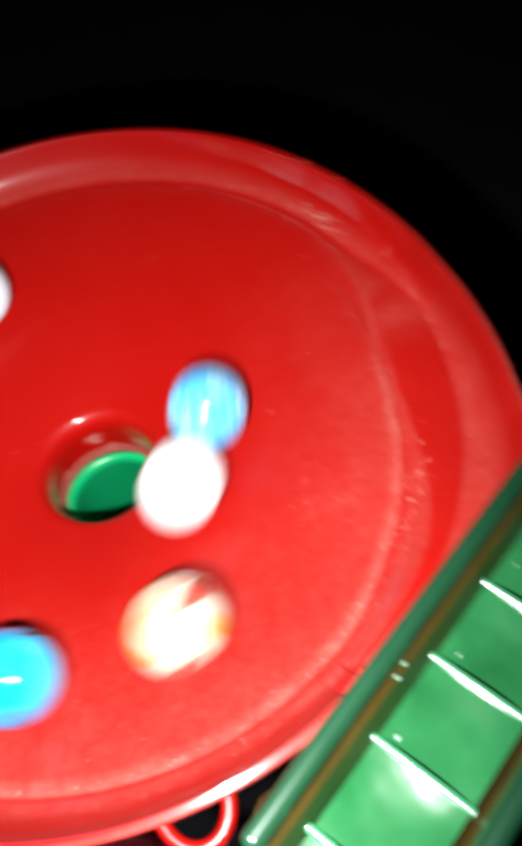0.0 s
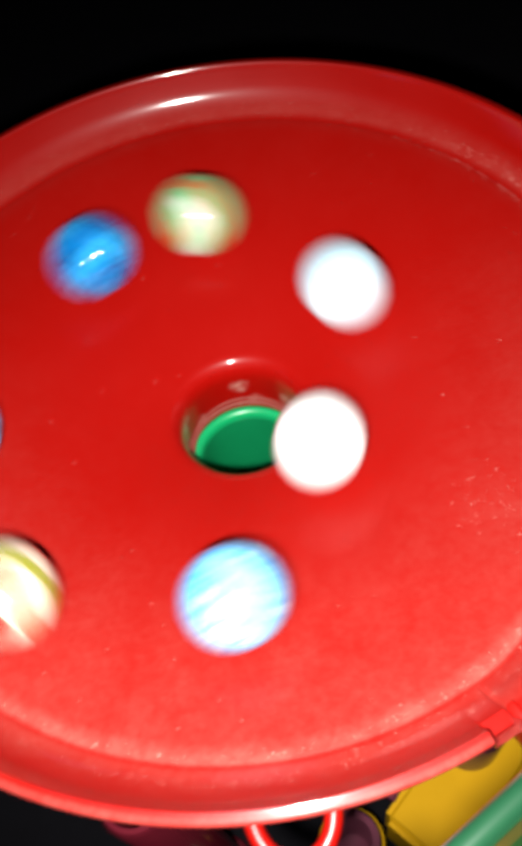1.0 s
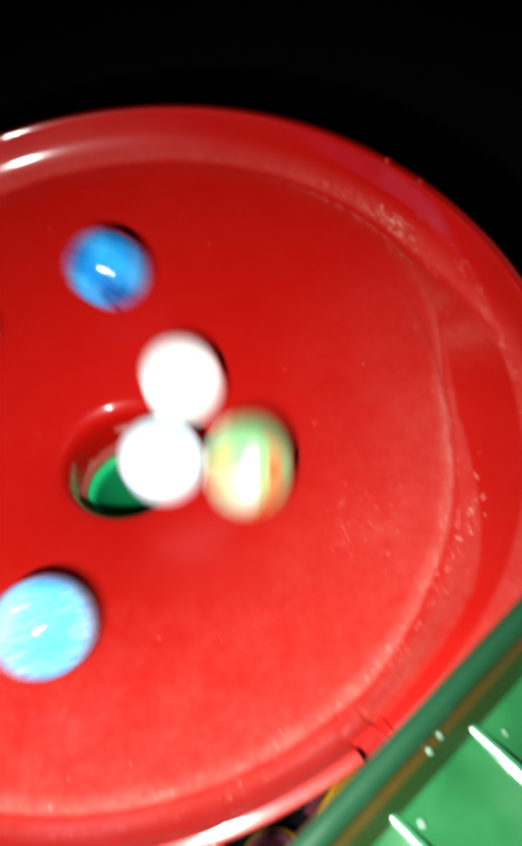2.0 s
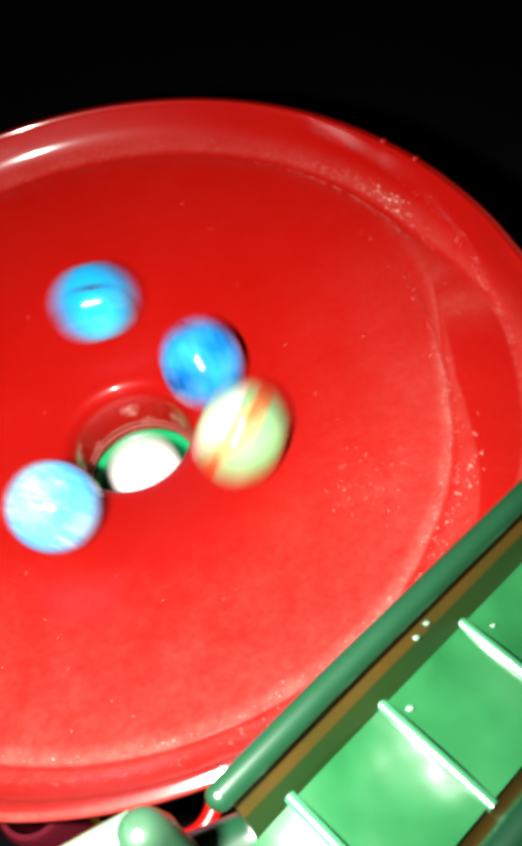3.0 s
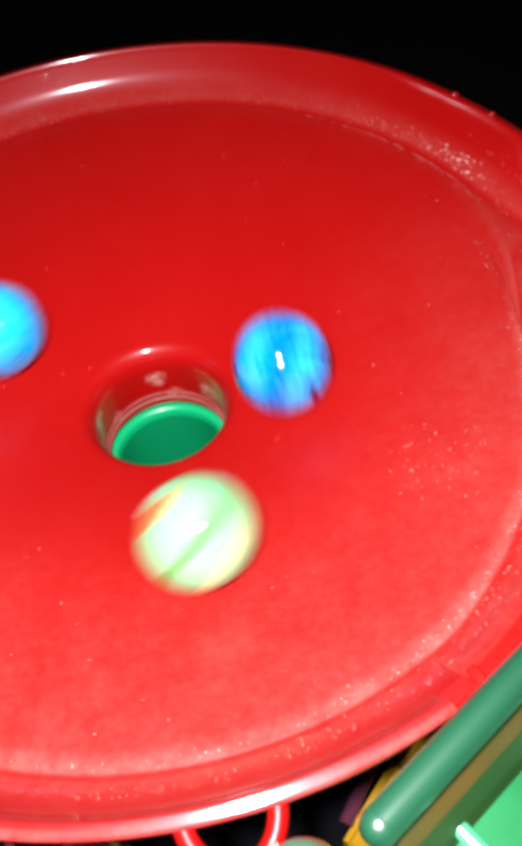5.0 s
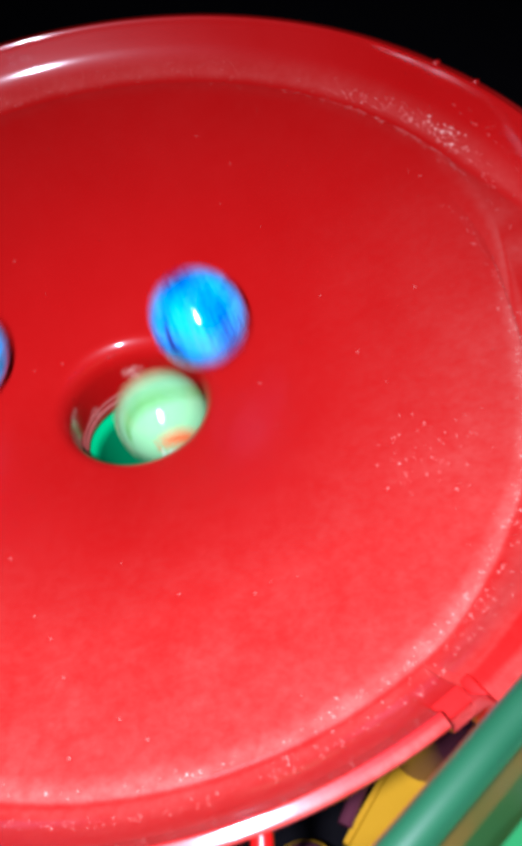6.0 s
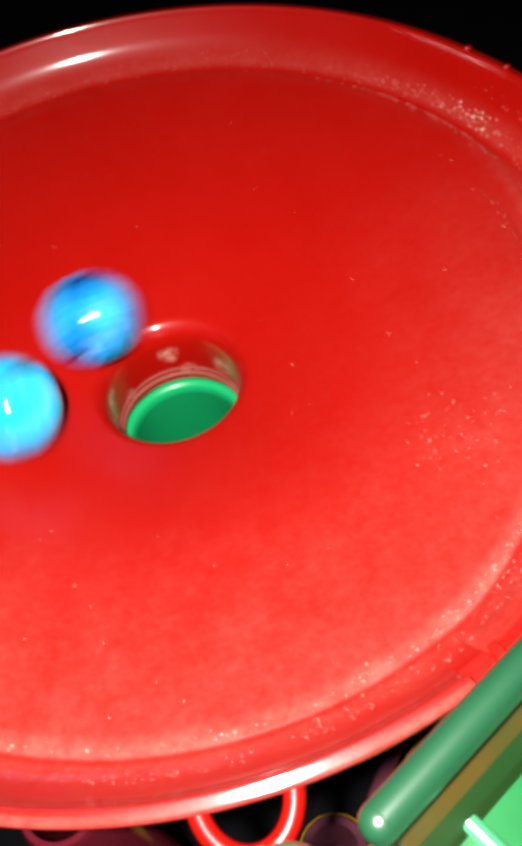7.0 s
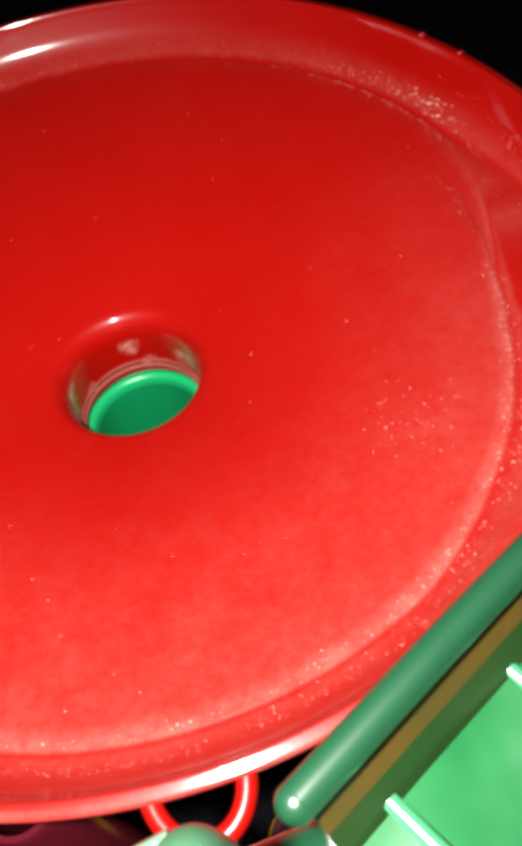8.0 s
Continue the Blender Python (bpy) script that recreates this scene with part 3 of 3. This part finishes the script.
def dust_crumbs():
    rng = random.Random(4)
    bm = bmesh.new()

    def crumb(r, deg, size):
        a = radians(deg)
        c = Vector((r * math.cos(a), r * math.sin(a), surface_z(deg, r) + size * 0.3)) * MM
        geo = bmesh.ops.create_icosphere(bm, subdivisions=1, radius=size * MM)["verts"]
        sx, sy, sz, turn = rng.uniform(.7, 1.7), rng.uniform(.6, 1.1), rng.uniform(.5, .9), rng.uniform(0, 3)
        for v in geo:
            x, y = v.co.x * sx, v.co.y * sy
            v.co = Vector((x * math.cos(turn) - y * math.sin(turn), x * math.sin(turn) + y * math.cos(turn), v.co.z * sz)) * rng.uniform(.85, 1.1) + c

    for _ in range(60):
        crumb(14 + 49 * math.sqrt(rng.random()), rng.uniform(0, 360), rng.uniform(0.04, 0.11))
    for _ in range(60):
        crumb(rng.gauss(50, 4), rng.gauss(-43, 5), rng.uniform(0.04, 0.11))
    # along the floor's edge, the step beside it and the inlet's outer wall
    for _ in range(190):
        d = rng.gauss(-60, 36)
        crumb(floor_edge(d) - abs(rng.gauss(0.3, 0.7)), d, 0.04 + 0.10 * rng.random() ** 2)
    for _ in range(150):
        d = rng.gauss(-28, 20)
        crumb(floor_edge(min(d, 4)) - 0.2 + rng.gauss(0, 0.5), d, rng.uniform(0.03, 0.09))
    for _ in range(170):
        d = rng.uniform(-88, -24)
        crumb(floor_edge(d) + 0.9 + 2.6 * rng.random() ** 1.6, d, 0.03 + 0.08 * rng.random() ** 2)
    for _ in range(26):
        crumb(65.5 + rng.gauss(0, 0.9), rng.gauss(-41, 4), 0.08 + 0.12 * rng.random())
    for _ in range(210):
        d = rng.gauss(-2, 9)
        crumb(70.2 + 0.28 * flare(d) + 1.2 * rng.random() ** 1.5, d, 0.03 + 0.08 * rng.random() ** 2)
    # the heap that gathered on the wall beside the inlet, and its tail along the gutter
    for _ in range(200):
        crumb(66.4 + abs(rng.gauss(0, 1.1)), rng.gauss(24, 8), 0.05 + 0.10 * rng.random() ** 2)
    for _ in range(36):
        crumb(rng.uniform(66.2, 68.8), rng.gauss(20, 3.5), 0.10 + 0.20 * rng.random() ** 2)
    for _ in range(110):
        crumb(rng.gauss(64.7, 0.25), rng.gauss(28, 12), rng.uniform(0.04, 0.10))
    for _ in range(240):
        crumb(65.6 + 3.0 * rng.random(), rng.gauss(95, 36), rng.uniform(0.03, 0.09))
    for _ in range(110):
        crumb(67 + 1.3 * rng.random(), rng.gauss(-95, 22), rng.uniform(0.03, 0.075))
    return tagged(mesh_object("dust_crumbs", bm, CRUMB), "pale crumbs and dust lying in the dish", "crumbs", kind="stuff")


dust_crumbs()

# ---- marbles ----
MARBLE_R = 8.0
MARBLE_LOOKS = {
    "white": ("plain opaque white glass marble rolling in the dish", [(0.0, (0.86, 0.86, 0.85)), (1.0, (0.92, 0.92, 0.92))], 20, 1, 0.0),
    "milk_white": ("milky white glass marble with faint blue clouds", [(0.15, (0.36, 0.64, 0.80)), (0.45, (0.52, 0.72, 0.82)), (1.0, (0.72, 0.82, 0.87))], 25, 3, 0.0),
    "pale_blue": ("pale blue glass marble clouded with white", [(0.1, (0.04, 0.29, 0.66)), (0.5, (0.10, 0.43, 0.77)), (0.72, (0.30, 0.61, 0.85)), (0.92, (0.66, 0.83, 0.92))], 16, 4, 0.0),
    "cyan": ("cyan glass marble with one dark streak", [(0.22, (0.05, 0.06, 0.05)), (0.28, (0.008, 0.27, 0.62)), (0.6, (0.014, 0.36, 0.70)), (0.9, (0.06, 0.52, 0.78))], 20, 2, 0.0),
    "deep_blue": ("deep blue glass marble with dark and pale swirls", [(0.25, (0.002, 0.03, 0.16)), (0.42, (0.002, 0.14, 0.48)), (0.6, (0.003, 0.27, 0.68)), (0.88, (0.06, 0.44, 0.80))], 34, 6, 0.0),
}
# body colour, then each inlaid band: turn in degrees, half width in radians, colour
SWIRLS = {
    "red_swirl": ("white glass marble with red, pink and yellow-green swirl bands", (0.70, 0.58, 0.46),
                  ((0, 0.36, (0.46, 0.03, 0.02)), (62, 0.40, (0.60, 0.20, 0.12)), (118, 0.26, (0.26, 0.26, 0.03)), (205, 0.38, (0.46, 0.03, 0.02)), (285, 0.32, (0.50, 0.30, 0.04)))),
    "green_swirl": ("pale green glass marble with white and orange swirl bands", (0.22, 0.50, 0.23),
                    ((0, 0.40, (0.80, 0.80, 0.72)), (55, 0.24, (0.55, 0.14, 0.04)), (150, 0.18, (0.12, 0.34, 0.09)), (215, 0.24, (0.50, 0.58, 0.26)), (300, 0.24, (0.60, 0.18, 0.06)))),
}

# streaks set into the plainer marbles: turn, half width, twist, colour
STREAKS = {
    "cyan": ((40, 0.10, 50, (0.03, 0.05, 0.06)),),
    "deep_blue": ((0, 0.10, 90, (0.002, 0.012, 0.10)), (70, 0.07, 90, (0.05, 0.33, 0.74)), (130, 0.13, 90, (0.002, 0.02, 0.16)), (215, 0.08, 90, (0.08, 0.36, 0.76)), (280, 0.12, 90, (0.002, 0.012, 0.12))),
    "pale_blue": ((20, 0.35, 40, (0.24, 0.55, 0.82)), (190, 0.25, 40, (0.20, 0.52, 0.80))),
}


def gloss(name, col):
    m, nt, b = material(name)
    v = coords(nt)
    nt.links.new(mix(nt, noise_tex(nt, v, 260, 4), col, tuple(c * 0.72 for c in col)), b.inputs["Base Color"])
    b.inputs["Roughness"].default_value = 0.08
    b.inputs["Coat Weight"].default_value = 0.6
    b.inputs["Coat Roughness"].default_value = 0.02
    return m


def swirl_band(turn, half_angle, twist):
    """One twisted band set into a ball, its face a hair proud of the glass."""
    bm = bmesh.new()
    rings = []
    for i in range(23):
        z = -7.45 + 14.9 * i / 22
        reach = math.sqrt((MARBLE_R + 0.03) ** 2 - z * z)
        width = half_angle * (1 + 0.35 * math.sin(0.75 * z + turn))
        a0 = radians(turn + twist * z / 7.0)
        outer = [(reach * math.cos(a0 + width * (k / 4 - 1)), reach * math.sin(a0 + width * (k / 4 - 1))) for k in range(9)]
        inner = [(x * 0.86, y * 0.86) for x, y in (outer[-1], outer[4], outer[0])]
        rings.append([Vector((x, y, z)) * MM for x, y in outer + inner])
    return sweep(bm, rings)


def swirl_marble(look_name):
    label, body, bands = SWIRLS[look_name]
    bm = bmesh.new()
    bmesh.ops.create_icosphere(bm, subdivisions=5, radius=MARBLE_R * MM)
    ball = tagged(mesh_object("marble", bm, gloss(look_name + "_glass", body)), label, "marble", "marbles rolling round the dish")
    for turn, half, col in bands:
        part("swirl_band", swirl_band(turn, half, 70), gloss(look_name + "_band", col), ball)
    return ball


def glass_marble(look_name):
    label, stops, scale, twist, trans = MARBLE_LOOKS[look_name]
    bm = bmesh.new()
    bmesh.ops.create_icosphere(bm, subdivisions=5, radius=MARBLE_R * MM)
    mat = marble_glass(look_name + "_glass", stops, scale, twist, trans)
    ball = tagged(mesh_object("marble", bm, mat), label, "marble", "marbles rolling round the dish")
    for turn, half, twist, col in STREAKS.get(look_name, ()):
        part("streak", swirl_band(turn, half, twist), gloss(look_name + "_streak", col), ball)
    return ball


# way of each marble: seconds, millimetres from the hole's middle, degrees round the dish
PALE_BLUE_EARLY = [
    (0.00, 25.2, -14), (0.10, 27.3, 41), (0.20, 38.7, 79), (0.30, 47.7, 103), (0.40, 49.9, 123),
    (0.50, 50.0, 155), (0.60, 48.1, 179), (0.70, 47.6, 198), (0.80, 49.1, 219), (0.90, 47.3, 240),
    (1.00, 42.4, 261), (1.10, 33.1, 284), (1.20, 23.2, 329), (1.30, 23.9, 394), (1.40, 33.9, 444),
    (1.50, 37.0, 465), (1.60, 37.3, 490), (1.70, 32.4, 519), (1.90, 37.9, 590), (2.00, 39.1, 604),
    (2.10, 33.7, 622), (2.20, 26.1, 638), (2.30, 18.1, 686), (2.40, 17.4, 753), (2.50, 24.4, 803),
    (2.60, 26.1, 825), (2.70, 25.7, 851), (2.80, 21.8, 879), (2.90, 22.5, 915), (3.00, 23.2, 951),
    (3.10, 23.1, 965), (3.20, 19.7, 984),
]
PALE_BLUE_LATE = [
    (3.30, 15.4, 1114), (3.40, 22.5, 1166), (3.50, 27.4, 1196), (3.60, 24.7, 1221), (3.90, 25.4, 1316),
    (4.00, 18.7, 1329),
]
WHITE_EARLY = [
    (0.00, 22.9, -53), (0.10, 15.2, 15), (0.20, 23.2, 82), (0.30, 33.0, 111), (0.40, 36.0, 136),
    (0.50, 37.1, 169), (0.60, 35.5, 195), (0.70, 34.5, 215), (0.80, 31.8, 239), (0.90, 26.6, 267),
    (1.00, 19.6, 308), (1.10, 16.3, 371), (1.20, 21.5, 425), (1.30, 26.1, 460), (1.40, 27.9, 501),
    (1.50, 28.7, 528), (1.60, 29.7, 559), (1.70, 27.3, 585), (1.80, 23.4, 615), (1.90, 15.2, 664),
    (2.00, 16.5, 744), (2.10, 25.7, 788), (2.20, 32.6, 809), (2.25, 24.1, 822), (2.35, 25.2, 862),
    (2.45, 25.2, 888), (2.55, 25.2, 919), (2.65, 22.3, 946), (2.75, 18.4, 977), (2.85, 12.1, 1027),
]
RED_SWIRL_EARLY = [
    (0.00, 45.7, -86), (0.10, 40.9, -62), (0.20, 31.6, -26), (0.30, 30.2, 24), (0.40, 34.7, 67),
    (0.50, 41.5, 111), (0.60, 45.9, 138), (0.70, 46.6, 155), (0.80, 48.4, 176), (1.00, 52.5, 221),
    (1.20, 40.8, 256), (1.30, 29.8, 287), (1.40, 23.0, 361), (1.50, 28.0, 396), (1.60, 36.0, 428),
    (1.70, 38.2, 455), (1.80, 34.8, 483), (2.20, 44.6, 596), (2.30, 36.2, 620), (2.40, 26.3, 654),
    (2.50, 21.1, 724), (2.60, 25.9, 758), (2.70, 32.7, 789), (2.80, 34.5, 815), (2.90, 31.7, 841),
    (3.00, 33.1, 870), (3.20, 36.5, 927),
]
RED_SWIRL_LATE = [
    (3.30, 38.2, 955), (3.40, 36.7, 972), (3.50, 32.1, 993), (3.70, 14.2, 1043),
]
CYAN_EARLY = [
    (0.00, 47.9, -121), (0.20, 45.4, -80), (0.30, 36.7, -54), (0.40, 28.8, -12), (0.50, 30.2, 56),
    (0.60, 37.6, 95), (0.70, 42.2, 115), (0.80, 47.3, 140), (0.90, 46.2, 162), (1.20, 50.1, 226),
    (1.30, 44.4, 246), (1.40, 32.5, 276), (1.50, 25.1, 306), (1.60, 23.6, 369), (1.70, 30.8, 414),
    (1.80, 36.0, 443), (1.90, 35.0, 466), (2.00, 38.7, 489), (2.20, 48.0, 532), (2.40, 46.0, 577),
    (2.60, 36.0, 627), (2.70, 29.0, 661), (2.80, 24.0, 708), (2.90, 24.0, 760), (3.10, 27.0, 852),
    (3.20, 25.0, 900),
]
CYAN_LATE = [
    (3.30, 21.9, 951), (3.40, 25.7, 991), (3.50, 27.4, 1021), (3.60, 25.2, 1055), (3.70, 23.0, 1089),
    (3.80, 23.2, 1137), (3.90, 26.3, 1178), (4.30, 38.4, 1309), (4.40, 35.3, 1320), (4.50, 28.5, 1333),
    (4.60, 15.4, 1372), (4.70, 14.4, 1473), (4.80, 18.0, 1520), (4.90, 23.0, 1556), (5.10, 31.0, 1617),
    (5.20, 34.0, 1644),
]
CYAN_END = [
    (5.40, 28.0, 1705), (5.50, 21.0, 1750), (5.60, 17.0, 1805), (5.80, 22.3, 1896), (5.90, 25.6, 1928),
    (6.20, 25.2, 2019), (6.30, 23.7, 2045), (6.50, 15.1, 2132), (6.60, 15.6, 2201), (6.70, 19.6, 2250),
    (6.80, 22.2, 2277), (6.90, 22.8, 2321), (7.10, 26.1, 2381), (7.20, 21.6, 2405), (7.30, 13.2, 2448),
]
DEEP_BLUE_EARLY = [
    (0.00, 46.1, -189), (0.20, 49.1, -140), (0.40, 44.4, -96), (0.60, 31.7, -24), (0.70, 30.4, 7),
    (0.80, 33.4, 52), (0.90, 37.2, 91), (1.10, 41.1, 151), (1.40, 52.5, 225), (1.50, 50.6, 235),
    (1.60, 43.3, 252), (1.70, 30.0, 275), (1.80, 17.2, 337), (1.90, 25.8, 406), (2.00, 35.6, 437),
    (2.10, 40.2, 457), (2.20, 40.4, 469), (2.30, 40.7, 501), (2.50, 46.3, 557), (2.60, 49.0, 585),
    (2.70, 45.0, 598), (2.80, 35.1, 619), (2.90, 21.9, 660), (3.00, 18.1, 731), (3.10, 25.6, 783),
    (3.20, 30.2, 810),
]
DEEP_BLUE_LATE = [
    (3.30, 30.0, 826), (3.40, 26.0, 855), (3.50, 25.5, 898), (3.60, 26.5, 941), (3.70, 29.9, 961),
    (3.80, 31.4, 982), (3.90, 25.3, 1008), (4.00, 15.8, 1064), (4.10, 20.8, 1152), (4.20, 27.9, 1188),
    (4.30, 30.7, 1212), (4.40, 30.7, 1237), (4.50, 29.8, 1259), (4.60, 28.5, 1290), (4.70, 29.9, 1320),
    (4.80, 30.0, 1345), (5.00, 22.0, 1420), (5.10, 20.0, 1470), (5.20, 24.0, 1515),
]
DEEP_BLUE_END = [
    (5.30, 30.0, 1548), (5.60, 35.0, 1630), (5.70, 31.0, 1665), (5.80, 27.0, 1701), (5.90, 14.9, 1759),
    (6.00, 14.8, 1820), (6.10, 21.8, 1868), (6.20, 25.9, 1899), (6.30, 22.9, 1927), (6.40, 21.7, 1966),
    (6.50, 25.6, 2006), (6.70, 24.7, 2053), (6.80, 19.3, 2075), (6.90, 9.4, 2184), (7.00, 14.2, 2292),
    (7.10, 23.2, 2331), (7.30, 24.8, 2367), (7.40, 18.6, 2375), (7.50, 21.5, 2410), (7.60, 22.7, 2425),
    (7.70, 17.9, 2447),
]
GREEN_SWIRL_EARLY = [
    (0.00, 48.0, -202), (0.30, 50.7, -143), (0.40, 50.9, -119), (0.50, 48.8, -93), (0.60, 42.2, -72),
    (0.70, 35.6, -51), (0.80, 27.9, -4), (0.90, 30.8, 52), (1.00, 38.0, 89), (1.10, 43.8, 117),
    (1.20, 44.0, 135), (1.50, 50.5, 211), (1.60, 52.9, 232), (1.80, 49.7, 264), (1.90, 39.8, 285),
    (2.00, 27.2, 321), (2.10, 24.0, 383), (2.20, 28.5, 414), (2.30, 36.0, 445), (2.50, 42.0, 500),
    (2.70, 41.0, 552), (2.90, 31.0, 625), (3.00, 26.0, 680), (3.10, 27.0, 745),
]
GREEN_SWIRL_LATE = [
    (3.30, 43.3, 852), (3.40, 45.9, 878), (3.60, 45.8, 922), (3.80, 39.9, 964), (3.90, 33.9, 981),
    (4.00, 27.7, 1010), (4.10, 20.4, 1078), (4.20, 24.3, 1133), (4.30, 29.0, 1168), (4.40, 30.5, 1198),
    (4.50, 29.4, 1221), (4.60, 29.9, 1253), (4.70, 32.3, 1289), (4.90, 38.0, 1328), (5.10, 31.0, 1380),
]
GREEN_SWIRL_END = [
    (5.30, 20.0, 1475), (5.40, 17.0, 1545), (5.50, 17.0, 1605), (5.60, 18.0, 1650), (5.80, 16.8, 1735),
]
MILK_WHITE_EARLY = [
    (0.00, 43.1, 102), (0.40, 53.4, 198), (0.50, 51.2, 223), (0.60, 45.9, 243), (0.70, 41.1, 259),
    (0.80, 31.2, 290), (0.90, 25.3, 340), (1.00, 28.2, 392), (1.10, 34.3, 429), (1.30, 37.7, 485),
    (1.40, 36.7, 528), (1.50, 40.9, 552), (1.60, 42.1, 577), (1.80, 39.6, 609), (1.90, 26.9, 630),
    (2.00, 10.5, 673),
]


def glide(knots, t, k):
    """Smooth value of column k of the knots at t."""
    n = len(knots)
    i = 0
    while i < n - 2 and knots[i + 1][0] <= t:
        i += 1

    def slope(j):
        a, b = knots[max(j - 1, 0)], knots[min(j + 1, n - 1)]
        return (b[k] - a[k]) / (b[0] - a[0])

    a, b = knots[i], knots[i + 1]
    h = b[0] - a[0]
    s = (t - a[0]) / h
    return ((2 * s ** 3 - 3 * s * s + 1) * a[k] + (s ** 3 - 2 * s * s + s) * h * slope(i)
            + (-2 * s ** 3 + 3 * s * s) * b[k] + (s ** 3 - s * s) * h * slope(i + 1))


def rest_height(r):
    """Height of a marble's middle on the cone, or over the edge of the hole."""
    if r > HOLE_R + 1.5:
        return floor_z(r) + MARBLE_R * 1.02
    e = min(max(HOLE_R + 0.6 - r, 0.0), MARBLE_R - 0.6)
    return 0.4 + math.sqrt(MARBLE_R ** 2 - e * e)


SLIP = 0.45  # the marbles slide more than they roll


def roll(marble, knots, last_steps, exit_deg):
    """Keys a marble along its way round the dish, over the last steps into the hole, down the tube and out on the cloth."""
    rows = []
    turn = Matrix.Rotation(radians(40), 3, "X")
    before = None
    last = knots[-1][0]
    r, a = knots[-1][1], radians(knots[-1][2])
    steps = [(last, Vector((r * math.cos(a), r * math.sin(a), rest_height(r))))] + [(t, Vector(p)) for t, *p in last_steps]
    low = TABLE_Z + MARBLE_R
    e = radians(exit_deg)
    for f in range(0, 241):
        t = f / 30
        if t <= last:
            r, a = glide(knots, t, 1), radians(glide(knots, t, 2))
            here = Vector((r * math.cos(a), r * math.sin(a), rest_height(r)))
        elif t <= steps[-1][0]:
            k = max(i for i in range(len(steps) - 1) if steps[i][0] <= t)
            (t0, p0), (t1, p1) = steps[k], steps[k + 1]
            here = p0.lerp(p1, (t - t0) / (t1 - t0))
        else:
            drop = t - steps[-1][0]
            p = steps[-1][1]
            z = p.z - 250 * drop - 4905 * drop * drop
            here = Vector((p.x, p.y, 0)) * max(0.0, 1 - 8 * drop) + Vector((0, 0, max(z, low)))
            if z < low:
                run = smoothstep(0, 1.2, drop - 0.1) * 46
                here = Vector((run * math.cos(e), run * math.sin(e), low))
        if before is not None:
            flat = Vector((here.x - before.x, here.y - before.y, 0))
            if flat.length > 1e-4:
                angle = min(SLIP * flat.length / MARBLE_R, radians(80))
                turn = Matrix.Rotation(angle, 3, Vector((-flat.y, flat.x, 0)).normalized()) @ turn
        before = here
        rows.append((t, Matrix.Translation(here * MM) @ turn.to_4x4()))
    walk(marble, rows)


def motions():
    roll(glass_marble("pale_blue"), PALE_BLUE_EARLY + PALE_BLUE_LATE, [(4.1, 0.5, -2.0, 0.0), (4.15, 1.0, 0.0, -8.0)], 60)
    roll(glass_marble("white"), WHITE_EARLY, [(2.92, 4.0, 2.0, 4.0), (2.98, 0.0, 0.0, -8.0)], 85)
    roll(swirl_marble("red_swirl"), RED_SWIRL_EARLY + RED_SWIRL_LATE, [(3.8, -6.0, 0.5, 4.5), (3.9, 0.0, 1.0, -3.0)], 110)
    roll(glass_marble("cyan"), CYAN_EARLY + CYAN_LATE + CYAN_END, [(7.4, -1.5, 7.0, 5.0), (7.5, 2.5, 1.0, -13.0)], 135)
    roll(glass_marble("deep_blue"), DEEP_BLUE_EARLY + DEEP_BLUE_LATE + DEEP_BLUE_END, [(7.8, 1.0, 0.0, -11.0)], 160)
    roll(swirl_marble("green_swirl"), GREEN_SWIRL_EARLY + GREEN_SWIRL_LATE + GREEN_SWIRL_END, [(5.9, 0.0, 4.0, 5.0), (6.0, 3.5, -0.5, -6.0), (6.1, 2.0, -2.0, -20.0)], 35)
    roll(glass_marble("milk_white"), MILK_WHITE_EARLY, [(2.1, 1.5, 0.5, -2.5), (2.2, 2.5, 0.5, -10.0)], 10)


motions()
